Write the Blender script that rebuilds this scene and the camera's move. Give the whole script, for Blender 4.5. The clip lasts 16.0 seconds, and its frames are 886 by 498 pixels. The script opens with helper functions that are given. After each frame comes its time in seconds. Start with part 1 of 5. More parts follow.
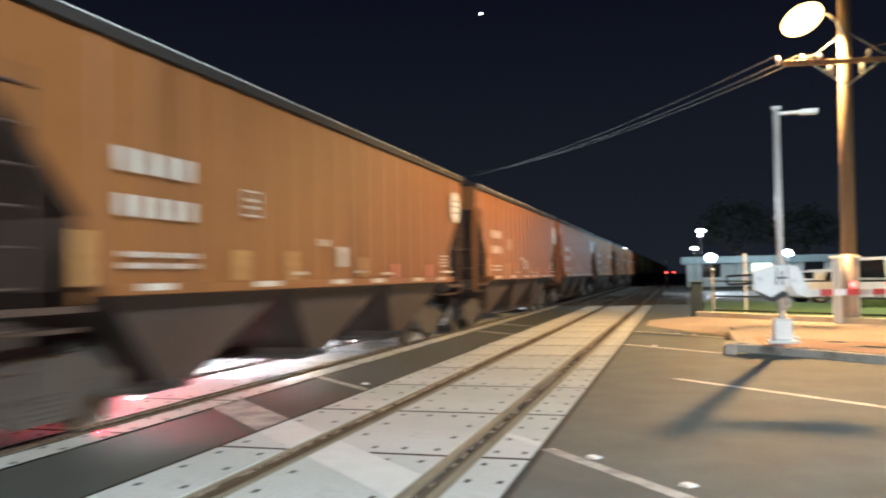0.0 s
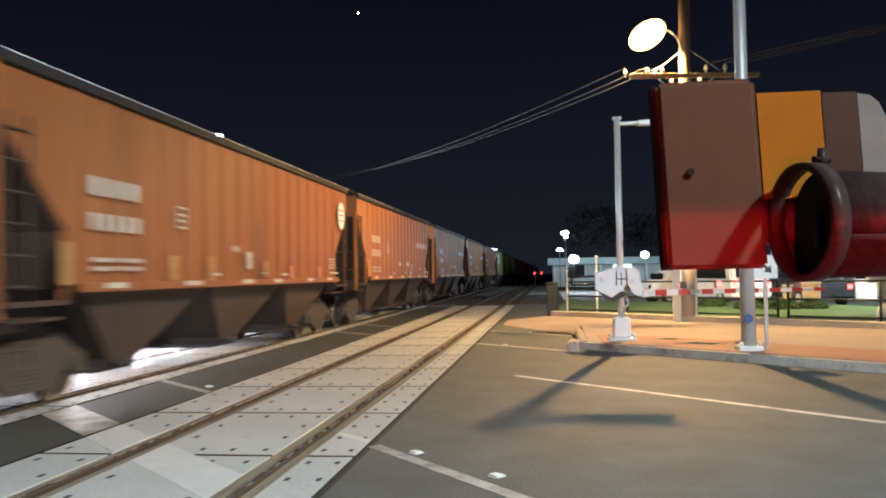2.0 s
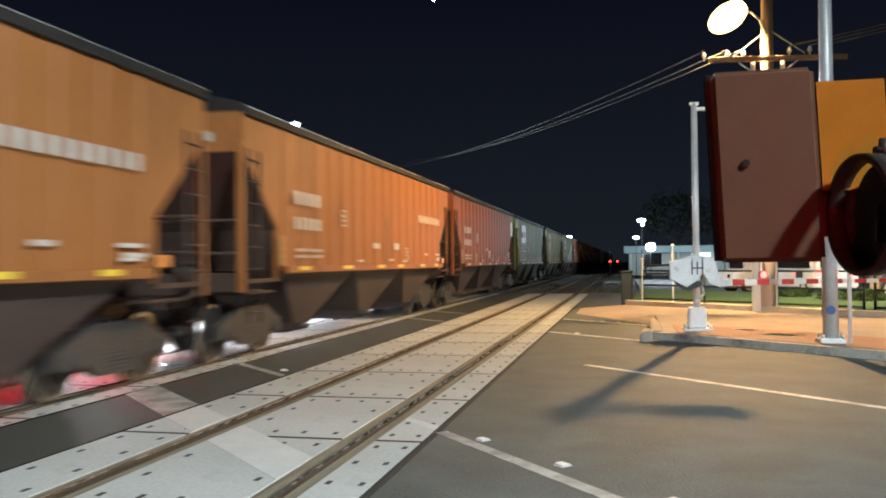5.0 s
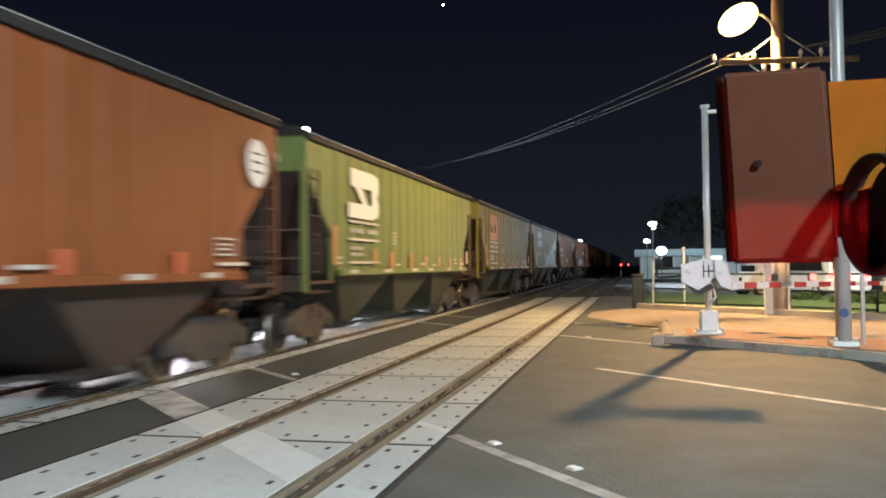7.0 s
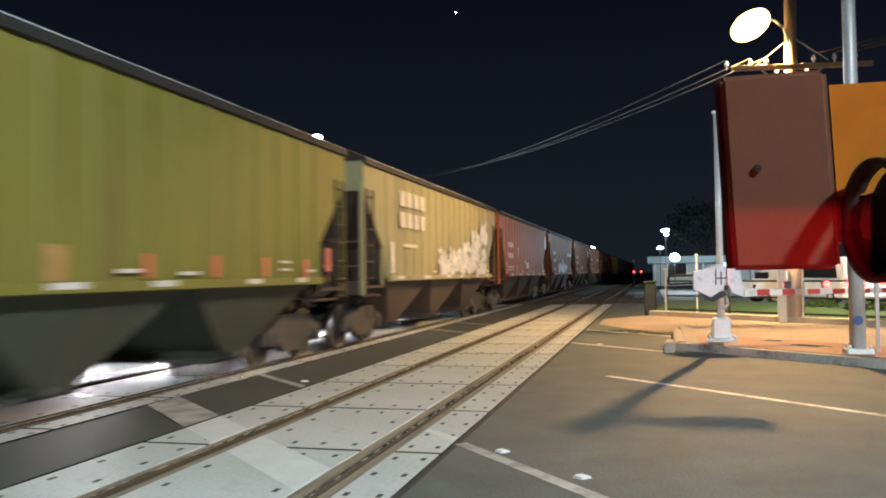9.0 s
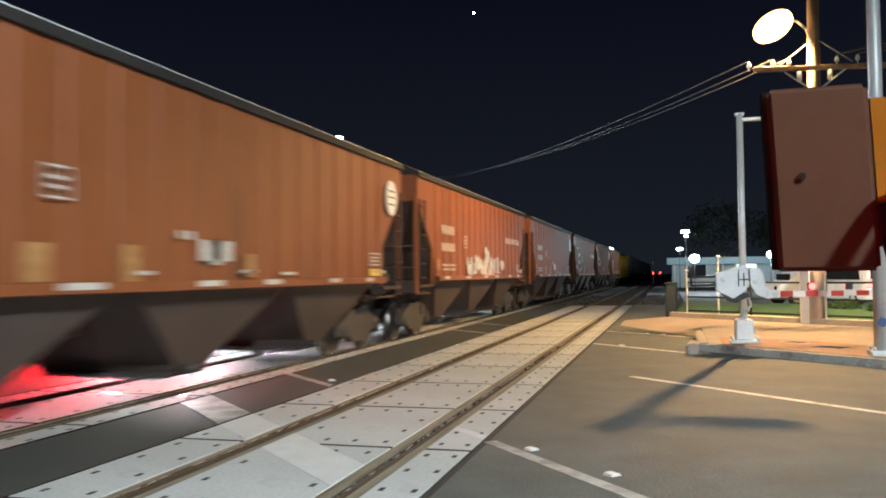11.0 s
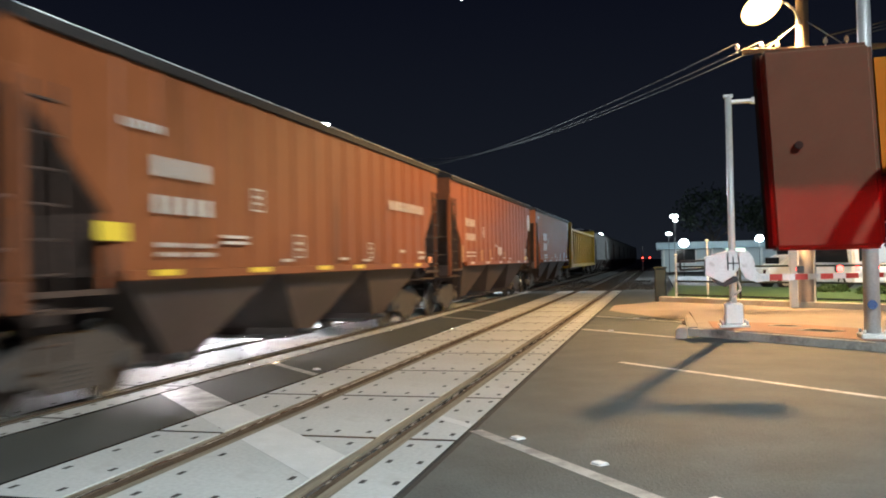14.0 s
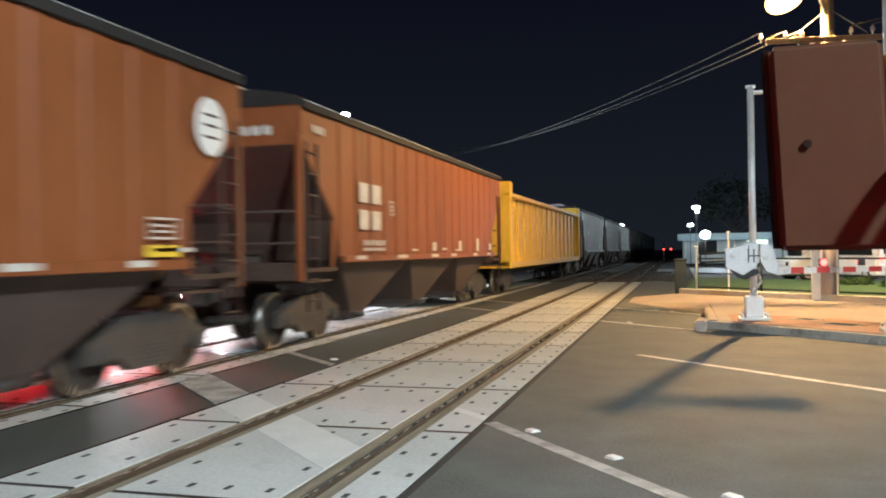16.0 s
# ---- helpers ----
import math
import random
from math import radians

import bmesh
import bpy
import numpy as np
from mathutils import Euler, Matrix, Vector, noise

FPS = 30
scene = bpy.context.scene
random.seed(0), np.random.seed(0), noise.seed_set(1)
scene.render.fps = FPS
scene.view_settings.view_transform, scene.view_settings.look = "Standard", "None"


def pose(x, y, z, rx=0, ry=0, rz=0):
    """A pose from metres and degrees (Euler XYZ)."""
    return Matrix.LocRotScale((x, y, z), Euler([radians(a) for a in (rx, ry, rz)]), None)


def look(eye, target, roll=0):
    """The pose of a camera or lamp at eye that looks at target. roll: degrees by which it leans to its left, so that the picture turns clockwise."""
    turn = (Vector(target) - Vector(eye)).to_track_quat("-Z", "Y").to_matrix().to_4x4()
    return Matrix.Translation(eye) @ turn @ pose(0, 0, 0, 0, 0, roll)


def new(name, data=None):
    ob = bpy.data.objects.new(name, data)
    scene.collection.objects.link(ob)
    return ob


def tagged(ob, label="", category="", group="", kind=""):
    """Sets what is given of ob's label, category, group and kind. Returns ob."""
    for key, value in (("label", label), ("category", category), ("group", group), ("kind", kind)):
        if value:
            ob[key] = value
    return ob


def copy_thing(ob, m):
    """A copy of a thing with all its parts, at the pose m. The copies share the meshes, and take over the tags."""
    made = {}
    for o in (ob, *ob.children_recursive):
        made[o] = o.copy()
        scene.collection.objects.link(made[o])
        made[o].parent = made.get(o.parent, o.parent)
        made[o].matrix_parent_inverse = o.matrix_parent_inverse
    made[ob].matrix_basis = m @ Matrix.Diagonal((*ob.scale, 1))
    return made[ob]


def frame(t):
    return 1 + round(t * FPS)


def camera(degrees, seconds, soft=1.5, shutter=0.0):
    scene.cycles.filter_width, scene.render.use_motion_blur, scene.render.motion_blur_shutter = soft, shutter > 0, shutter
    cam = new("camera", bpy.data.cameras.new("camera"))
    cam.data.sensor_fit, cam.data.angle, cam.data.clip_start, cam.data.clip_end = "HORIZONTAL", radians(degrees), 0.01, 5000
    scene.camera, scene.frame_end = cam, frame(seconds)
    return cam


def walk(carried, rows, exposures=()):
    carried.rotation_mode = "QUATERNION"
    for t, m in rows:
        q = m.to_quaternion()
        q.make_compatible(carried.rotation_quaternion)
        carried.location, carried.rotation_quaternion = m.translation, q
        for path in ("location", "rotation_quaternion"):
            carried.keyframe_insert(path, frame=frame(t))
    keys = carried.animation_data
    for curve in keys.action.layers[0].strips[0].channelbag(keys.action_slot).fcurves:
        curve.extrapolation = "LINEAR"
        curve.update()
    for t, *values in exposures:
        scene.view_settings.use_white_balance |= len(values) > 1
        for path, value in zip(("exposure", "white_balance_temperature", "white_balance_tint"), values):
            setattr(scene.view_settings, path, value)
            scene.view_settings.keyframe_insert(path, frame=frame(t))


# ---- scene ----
cam = camera(55.6, 16.0, soft=1.9, shutter=0.7)
PATH = [
    (0, (1.139, -7.32, 1.521), (0.6, -5.395, 1.585), -1.0),
    (0.5, (1.39, -7.218, 1.533), (1.029, -5.252, 1.594), -1.3),
    (1, (1.567, -7.33, 1.524), (1.32, -5.347, 1.594), -1.6),
    (1.5, (1.564, -7.465, 1.532), (1.322, -5.481, 1.6), -1.6),
    (2, (1.596, -7.439, 1.529), (1.345, -5.456, 1.589), -1.0),
    (2.5, (1.618, -7.418, 1.529), (1.311, -5.442, 1.575), -0.7),
    (3, (1.627, -7.399, 1.53), (1.276, -5.431, 1.566), -0.5),
    (3.5, (1.645, -7.405, 1.533), (1.265, -5.441, 1.566), -0.4),
    (4, (1.651, -7.446, 1.538), (1.253, -5.486, 1.565), -0.5),
    (6.5, (1.667, -7.455, 1.537), (1.218, -5.507, 1.578), -0.7),
    (7, (1.656, -7.457, 1.532), (1.206, -5.508, 1.574), -0.8),
    (7.5, (1.644, -7.444, 1.533), (1.184, -5.498, 1.582), -0.7),
    (8, (1.634, -7.449, 1.534), (1.171, -5.504, 1.587), -0.7),
    (8.5, (1.647, -7.436, 1.536), (1.179, -5.493, 1.593), -0.7),
    (9, (1.693, -7.421, 1.531), (1.214, -5.48, 1.59), -0.8),
    (11.5, (1.581, -7.607, 1.532), (1.056, -5.678, 1.593), -0.6),
    (12, (1.555, -7.573, 1.525), (1.026, -5.645, 1.584), -0.6),
    (12.5, (1.559, -7.581, 1.526), (1.032, -5.652, 1.579), -0.9),
    (13, (1.576, -7.505, 1.521), (1.059, -5.573, 1.566), -1.0),
    (13.5, (1.617, -7.42, 1.523), (1.111, -5.485, 1.557), -1.2),
    (14, (1.628, -7.378, 1.521), (1.131, -5.441, 1.551), -1.2),
    (14.5, (1.642, -7.396, 1.532), (1.143, -5.459, 1.552), -1.0),
    (15, (1.658, -7.383, 1.536), (1.151, -5.448, 1.551), -1.1),
    (15.5, (1.67, -7.408, 1.544), (1.144, -5.479, 1.556), -1.1),
    (16, (1.665, -7.359, 1.539), (1.121, -5.434, 1.546), -0.9),
]
walk(cam, [(t, look(eye, target, roll)) for t, eye, target, roll in PATH],
     exposures=((0.0, 0.62), (0.3, 0.46), (0.7, 0.36), (16.0, 0.36)))

# ---- light of the place ----
world = bpy.data.worlds.new("night_sky")
scene.world = world
world.use_nodes = True
wn, wl = world.node_tree.nodes, world.node_tree.links
# a night sky that pales a little towards the horizon
coord, axes, ramp_sky = wn.new("ShaderNodeTexCoord"), wn.new("ShaderNodeSeparateXYZ"), wn.new("ShaderNodeValToRGB")
ramp_sky.color_ramp.elements[0].position, ramp_sky.color_ramp.elements[0].color = 0.0, (0.0078, 0.0098, 0.0142, 1)
ramp_sky.color_ramp.elements[1].position, ramp_sky.color_ramp.elements[1].color = 0.36, (0.0019, 0.0025, 0.0066, 1)
wl.new(coord.outputs["Generated"], axes.inputs[0])
wl.new(axes.outputs["Z"], ramp_sky.inputs[0])
wl.new(ramp_sky.outputs[0], wn["Background"].inputs[0])
wn["Background"].inputs[1].default_value = 1.0

SODIUM = (1.0, 0.62, 0.26)
LAMP = Vector((4.42, 16.3, 8.2))


def lamp(name, kind, where, energy, colour, size=0.3, target=None, spread=None, blend=0.4):
    data = bpy.data.lights.new(name, kind)
    data.energy, data.color = energy, colour
    if kind == "SPOT":
        data.spot_size, data.spot_blend = radians(spread), blend
    if kind == "AREA":
        data.size = size
    else:
        data.shadow_soft_size = size
    ob = new(name, data)
    ob.matrix_world = look(where, target) if target else Matrix.Translation(where)
    return ob


lamp("sodium_light", "SPOT", LAMP - Vector((0, 0, 0.2)), 8300, SODIUM, 0.16, LAMP - Vector((1.2, -0.5, 6.0)), 152, 0.25)
lamp("led_light", "SPOT", (8.6, -10.5, 9.3), 13200, (0.82, 0.95, 1.0), 0.3, (-1.8, -0.8, 0.7), 106, 0.9)
lamp("yard_light", "SPOT", (3.5, 57.0, 3.6), 2600, (0.72, 0.86, 1.0), 0.3, (12.0, 50.0, 0.0), 110, 0.5)
lamp("yard_light_rear", "SPOT", (9.0, 57.0, 3.8), 5200, (0.72, 0.92, 1.0), 0.3, (12.0, 78.0, 0.5), 110, 0.5)
# next: an added lamp with no fixture, to brighten lawn and lot
lamp("lot_light", "SPOT", (15.5, 22.0, 6.8), 5200, (0.8, 0.95, 0.95), 0.3, (14.0, 24.0, 0), 126, 0.5)
lamp("street_light_far", "SPOT", (2.85, 60.0, 4.3), 620, (0.78, 0.92, 1.0), 0.2, (-1.0, 52.0, -3.0), 150, 0.5)
lamp("street_light_farther", "SPOT", (3.5, 89.6, 5.2), 1300, (0.78, 0.92, 1.0), 0.2, (-1.0, 80.0, -3.0), 150, 0.5)
lamp("roadside_light", "POINT", (-13.63, 29.8, 7.8), 8000, (0.8, 0.92, 1.0), 0.2)


# ---- materials ----
def nodes_of(name):
    m = bpy.data.materials.new(name)
    m.use_nodes = True
    return m, m.node_tree.nodes, m.node_tree.links, m.node_tree.nodes["Principled BSDF"]


def surface(name, a, b, rough=0.6, metal=0.0, big=0.8, fine=18.0, bump=0.25, stretch=(1, 1, 1), dirt=None, dirt_cut=0.62, rough_var=0.15):
    """A two-scale procedural surface: colours a and b mixed by broad and fine noise, with stains and fine relief."""
    m, n, l, p = nodes_of(name)
    tc = n.new("ShaderNodeTexCoord")
    mp = n.new("ShaderNodeMapping")
    mp.inputs["Scale"].default_value = stretch
    l.new(tc.outputs["Object"], mp.inputs["Vector"])
    n1, n2 = n.new("ShaderNodeTexNoise"), n.new("ShaderNodeTexNoise")
    n1.inputs["Scale"].default_value, n1.inputs["Detail"].default_value = big, 5
    n2.inputs["Scale"].default_value, n2.inputs["Detail"].default_value = fine, 6
    for k in (n1, n2):
        l.new(mp.outputs[0], k.inputs["Vector"])
    add = n.new("ShaderNodeMath")
    add.operation = "MULTIPLY_ADD"
    add.inputs[1].default_value, add.inputs[2].default_value = 0.5, -0.0
    l.new(n2.outputs["Fac"], add.inputs[0])
    s = n.new("ShaderNodeMath")
    s.operation = "MULTIPLY_ADD"
    s.inputs[1].default_value = 0.5
    l.new(n1.outputs["Fac"], s.inputs[0])
    l.new(add.outputs[0], s.inputs[2])
    ramp = n.new("ShaderNodeValToRGB")
    ramp.color_ramp.elements[0].position, ramp.color_ramp.elements[0].color = 0.36, (*a, 1)
    ramp.color_ramp.elements[1].position, ramp.color_ramp.elements[1].color = 0.64, (*b, 1)
    l.new(s.outputs[0], ramp.inputs[0])
    colour = ramp.outputs[0]
    if dirt:
        n3 = n.new("ShaderNodeTexNoise")
        n3.inputs["Scale"].default_value, n3.inputs["Detail"].default_value, n3.inputs["Roughness"].default_value = big * 2.3, 8, 0.65
        l.new(mp.outputs[0], n3.inputs["Vector"])
        r3 = n.new("ShaderNodeValToRGB")
        r3.color_ramp.elements[0].position, r3.color_ramp.elements[1].position = dirt_cut - 0.1, dirt_cut + 0.1
        l.new(n3.outputs["Fac"], r3.inputs[0])
        mx = n.new("ShaderNodeMixRGB")
        mx.inputs[2].default_value = (*dirt, 1)
        l.new(r3.outputs[0], mx.inputs[0])
        l.new(colour, mx.inputs[1])
        colour = mx.outputs[0]
    l.new(colour, p.inputs["Base Color"])
    rr = n.new("ShaderNodeMapRange")
    rr.inputs["To Min"].default_value, rr.inputs["To Max"].default_value = max(0.03, rough - rough_var), min(1, rough + rough_var)
    l.new(s.outputs[0], rr.inputs[0])
    l.new(rr.outputs[0], p.inputs["Roughness"])
    p.inputs["Metallic"].default_value = metal
    if bump:
        bp = n.new("ShaderNodeBump")
        bp.inputs["Strength"].default_value, bp.inputs["Distance"].default_value = bump, 0.01
        l.new(n2.outputs["Fac"], bp.inputs["Height"])
        l.new(bp.outputs[0], p.inputs["Normal"])
    return m


def glow(name, colour, strength):
    m, n, l, p = nodes_of(name)
    p.inputs["Base Color"].default_value = (*[c * 0.5 for c in colour], 1)
    p.inputs["Emission Color"].default_value = (*colour, 1)
    p.inputs["Emission Strength"].default_value = strength
    return m


def worn_paint(name, a, under, cut=0.5, scale=7.0):
    """Road paint through which the ground shows in worn spots."""
    m = surface(name, a, tuple(c * 0.8 for c in a), 0.55, 0, 1.5, 40, 0.3, dirt=under, dirt_cut=cut)
    return m


ASPHALT = surface("asphalt", (0.044, 0.053, 0.050), (0.112, 0.122, 0.118), 0.72, 0, 1.3, 42, 1.0, dirt=(0.072, 0.075, 0.073), dirt_cut=0.66)
ASPHALT_PATCH = surface("asphalt_patch", (0.028, 0.033, 0.032), (0.055, 0.062, 0.059), 0.74, 0, 0.7, 70, 0.5)
PANEL_FAR = surface("panel_concrete_polished", (0.30, 0.31, 0.31), (0.42, 0.44, 0.43), 0.75, 0, 0.9, 26, 0.2, dirt=(0.28, 0.28, 0.27), dirt_cut=0.64)
PANEL = surface("panel_concrete", (0.34, 0.365, 0.365), (0.48, 0.505, 0.505), 0.6, 0, 0.7, 26, 0.25, dirt=(0.30, 0.30, 0.29), dirt_cut=0.66)
HOLE = surface("hole_dark", (0.015, 0.014, 0.013), (0.03, 0.028, 0.025), 0.8, 0, 3, 40, 0.1)
RUBBER = surface("flangeway_rubber", (0.12, 0.10, 0.072), (0.26, 0.225, 0.165), 0.8, 0, 1.2, 30, 0.4, (5, 0.15, 1), dirt=(0.05, 0.04, 0.03), dirt_cut=0.6)
RAIL_TOP = surface("rail_polished", (0.34, 0.31, 0.27), (0.50, 0.46, 0.41), 0.27, 0.8, 1.0, 50, 0.05, (1, 0.1, 1), rough_var=0.08)
EDGE_STEEL = surface("edge_steel", (0.34, 0.33, 0.31), (0.56, 0.54, 0.52), 0.15, 1.0, 1.0, 40, 0.15, (1, 0.2, 1), dirt=(0.12, 0.09, 0.07), dirt_cut=0.62, rough_var=0.05)
RAIL_WEB = surface("rail_rust", (0.045, 0.03, 0.018), (0.085, 0.055, 0.034), 0.85, 0.1, 2, 40, 0.4)
WHITE_LINE = worn_paint("road_paint", (0.62, 0.62, 0.60), (0.16, 0.16, 0.155), 0.56)
FADED_LINE = worn_paint("road_paint_faded", (0.46, 0.46, 0.44), (0.20, 0.195, 0.19), 0.5)
GHOST_LINE = worn_paint("road_paint_ghost", (0.60, 0.62, 0.62), (0.50, 0.52, 0.52), 0.52)
SIDEWALK = surface("sidewalk_concrete", (0.25, 0.205, 0.175), (0.35, 0.29, 0.25), 0.75, 0, 0.5, 22, 0.3, dirt=(0.22, 0.19, 0.17), dirt_cut=0.64)
BRICK_RED = surface("paver_red", (0.27, 0.135, 0.09), (0.37, 0.19, 0.13), 0.75, 0, 0.8, 24, 0.3)
PALE_KERB = surface("kerb_pale", (0.40, 0.37, 0.33), (0.54, 0.50, 0.45), 0.8, 0, 0.9, 26, 0.3, dirt=(0.3, 0.27, 0.24), dirt_cut=0.64)
KERB = surface("kerb_concrete", (0.34, 0.32, 0.285), (0.48, 0.455, 0.41), 0.8, 0, 0.9, 26, 0.35, dirt=(0.1, 0.09, 0.08), dirt_cut=0.6)
BALLAST = surface("ballast", (0.05, 0.047, 0.043), (0.13, 0.12, 0.11), 0.9, 0, 0.6, 28, 1.0)
GRASS = surface("grass_ground", (0.035, 0.075, 0.018), (0.08, 0.14, 0.035), 0.9, 0, 0.8, 34, 0.9)
SOIL = surface("soil", (0.05, 0.043, 0.035), (0.09, 0.08, 0.065), 0.95, 0, 0.15, 12, 0.6)
TIE = surface("tie_wood", (0.035, 0.027, 0.02), (0.08, 0.06, 0.045), 0.9, 0, 2, 30, 0.5, (1, 8, 8))
WOOD_POLE = surface("pole_wood", (0.20, 0.13, 0.08), (0.34, 0.24, 0.15), 0.85, 0, 1.2, 26, 0.6, (6, 6, 0.6))
GALV = surface("galvanised_steel", (0.48, 0.49, 0.50), (0.62, 0.63, 0.64), 0.45, 0.3, 2, 30, 0.08)
ALU = surface("aluminium_paint", (0.55, 0.56, 0.57), (0.72, 0.73, 0.74), 0.45, 0.25, 2, 30, 0.06, dirt=(0.35, 0.34, 0.33), dirt_cut=0.68)
BLACK_STEEL = surface("black_steel", (0.018, 0.018, 0.019), (0.04, 0.04, 0.042), 0.45, 0.3, 2, 40, 0.1)
FENCE_PAINT = surface("fence_paint", (0.016, 0.024, 0.021), (0.034, 0.045, 0.041), 0.5, 0.2, 2, 40, 0.1)
WHITE_PAINT = surface("white_paint", (0.68, 0.68, 0.66), (0.80, 0.80, 0.78), 0.5, 0, 2, 30, 0.08)
BLUE_DECAL = surface("blue_decal", (0.02, 0.05, 0.16), (0.05, 0.09, 0.22), 0.4, 0, 4, 30, 0.02)
POLE_CASING = surface("pole_casing", (0.36, 0.30, 0.28), (0.48, 0.41, 0.38), 0.5, 0.3, 2, 24, 0.1, (1, 1, 0.3))
WIRE = surface("wire_aluminium", (0.04, 0.042, 0.045), (0.065, 0.068, 0.07), 0.7, 0.1, 2, 24, 0.0)
RED_PAINT = surface("red_paint", (0.42, 0.03, 0.025), (0.55, 0.05, 0.04), 0.45, 0, 2, 30, 0.05)
RED_MARK = surface("red_reflector", (0.52, 0.10, 0.05), (0.62, 0.15, 0.07), 0.35, 0, 4, 40, 0.02)
FADED_MARK = surface("faded_orange_patch", (0.38, 0.19, 0.065), (0.47, 0.25, 0.09), 0.6, 0, 4, 30, 0.02, dirt=(0.3, 0.13, 0.05), dirt_cut=0.55)
PINK_SPRAY = surface("pink_spray_paint", (0.62, 0.36, 0.38), (0.72, 0.48, 0.5), 0.5, 0, 1.2, 12, 0.03)
ORANGE_MARK = surface("orange_reflector", (0.75, 0.25, 0.05), (0.85, 0.33, 0.08), 0.35, 0, 4, 40, 0.02)
YELLOW_MARK = surface("yellow_reflector", (0.75, 0.52, 0.04), (0.85, 0.62, 0.07), 0.35, 0, 4, 40, 0.02)
WHITE_MARK = surface("white_stencil", (0.46, 0.43, 0.39), (0.62, 0.59, 0.55), 0.6, 0, 3, 30, 0.03, dirt=(0.4, 0.28, 0.2), dirt_cut=0.62)
BRIGHT_MARK = surface("white_emblem", (0.68, 0.68, 0.66), (0.78, 0.78, 0.76), 0.5, 0, 3, 30, 0.03)
GRAFFITI = surface("spray_paint", (0.42, 0.41, 0.41), (0.68, 0.67, 0.67), 0.5, 0, 1.2, 12, 0.03, dirt=(0.28, 0.3, 0.36), dirt_cut=0.56)
STENCIL_BLACK = surface("black_stencil", (0.02, 0.02, 0.02), (0.04, 0.04, 0.04), 0.5, 0, 3, 30, 0.02)
# Bay colours with grime, darkened further for the shade under the cars.
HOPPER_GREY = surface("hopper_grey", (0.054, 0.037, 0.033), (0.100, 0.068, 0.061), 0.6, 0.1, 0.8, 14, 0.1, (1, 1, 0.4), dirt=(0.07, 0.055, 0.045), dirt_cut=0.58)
HOPPER_GREEN = surface("hopper_green_shaded", (0.030, 0.036, 0.026), (0.060, 0.070, 0.050), 0.6, 0.1, 0.8, 14, 0.1, (1, 1, 0.4), dirt=(0.06, 0.055, 0.045), dirt_cut=0.58)
TRUCK_IRON = surface("truck_iron", (0.042, 0.036, 0.033), (0.085, 0.073, 0.066), 0.75, 0.2, 1.5, 26, 0.35)
WHEEL_STEEL = surface("wheel_steel", (0.042, 0.036, 0.032), (0.085, 0.073, 0.065), 0.6, 0.5, 2, 30, 0.2)
TREAD = surface("wheel_tread", (0.4, 0.38, 0.35), (0.55, 0.52, 0.48), 0.25, 1.0, 2, 30, 0.05)
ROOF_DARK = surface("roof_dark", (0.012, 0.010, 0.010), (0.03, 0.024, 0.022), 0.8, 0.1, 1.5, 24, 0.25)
# Dark brown for car ends and sills: the gap's shade is in this colour.
SHADOWED = surface("end_cage_shaded", (0.038, 0.024, 0.018), (0.078, 0.045, 0.033), 0.8, 0.1, 1.5, 24, 0.25)
WALL_LIGHT = surface("stucco_light", (0.45, 0.5, 0.52), (0.58, 0.62, 0.63), 0.8, 0, 0.4, 16, 0.2)
WALL_TAN = surface("stucco_tan", (0.35, 0.30, 0.25), (0.45, 0.40, 0.33), 0.8, 0, 0.4, 16, 0.2)
ROOF_BLUE = surface("metal_roof", (0.24, 0.31, 0.34), (0.34, 0.42, 0.45), 0.5, 0.3, 0.6, 20, 0.1)
GLASS_DARK = surface("dark_glass", (0.01, 0.012, 0.014), (0.02, 0.022, 0.025), 0.08, 0, 2, 20, 0.0, rough_var=0.04)
TYRE = surface("tyre_rubber", (0.015, 0.015, 0.015), (0.03, 0.03, 0.03), 0.85, 0, 4, 40, 0.2)
LEAF = surface("leaf_dark", (0.006, 0.013, 0.006), (0.016, 0.028, 0.011), 0.7, 0, 1.2, 10, 0.1)
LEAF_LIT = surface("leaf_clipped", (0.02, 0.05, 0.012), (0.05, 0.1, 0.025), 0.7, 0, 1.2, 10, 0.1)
BARK = surface("bark", (0.05, 0.038, 0.028), (0.1, 0.08, 0.06), 0.9, 0, 3, 30, 0.7, (1, 1, 0.3))
HEAD_GREY = surface("housing_grey", (0.052, 0.027, 0.0175), (0.062, 0.033, 0.021), 0.5, 0.0, 1.5, 14, 0.0, rough_var=0.04)
# Yellow and brown housing: lamp light and shadow across the box, as colours.
HEAD_YELLOW = surface("housing_yellow_lit", (0.175, 0.066, 0.007), (0.21, 0.08, 0.009), 0.5, 0, 2.5, 14, 0.0)
HEAD_BROWN = surface("housing_brown", (0.032, 0.020, 0.015), (0.04, 0.026, 0.02), 0.4, 0.1, 2.0, 14, 0.0)
HEAD_BLACK = surface("housing_black", (0.012, 0.010, 0.010), (0.03, 0.022, 0.02), 0.32, 0.1, 2.5, 60, 0.03)
HEAD_SIDE = surface("housing_side_matt", (0.014, 0.010, 0.009), (0.022, 0.016, 0.014), 0.95, 0.0, 2.5, 60, 0.0)
HEAD_SIDE.node_tree.nodes["Principled BSDF"].inputs["Specular IOR Level"].default_value = 0.0
HEAD_PALE = surface("housing_pale", (0.10, 0.108, 0.098), (0.125, 0.13, 0.12), 0.4, 0.1, 2.0, 14, 0.0)
for head in (HEAD_GREY, HEAD_YELLOW, HEAD_BLACK, HEAD_BROWN, HEAD_PALE):
    head.node_tree.nodes["Principled BSDF"].inputs["Specular IOR Level"].default_value = 0.03
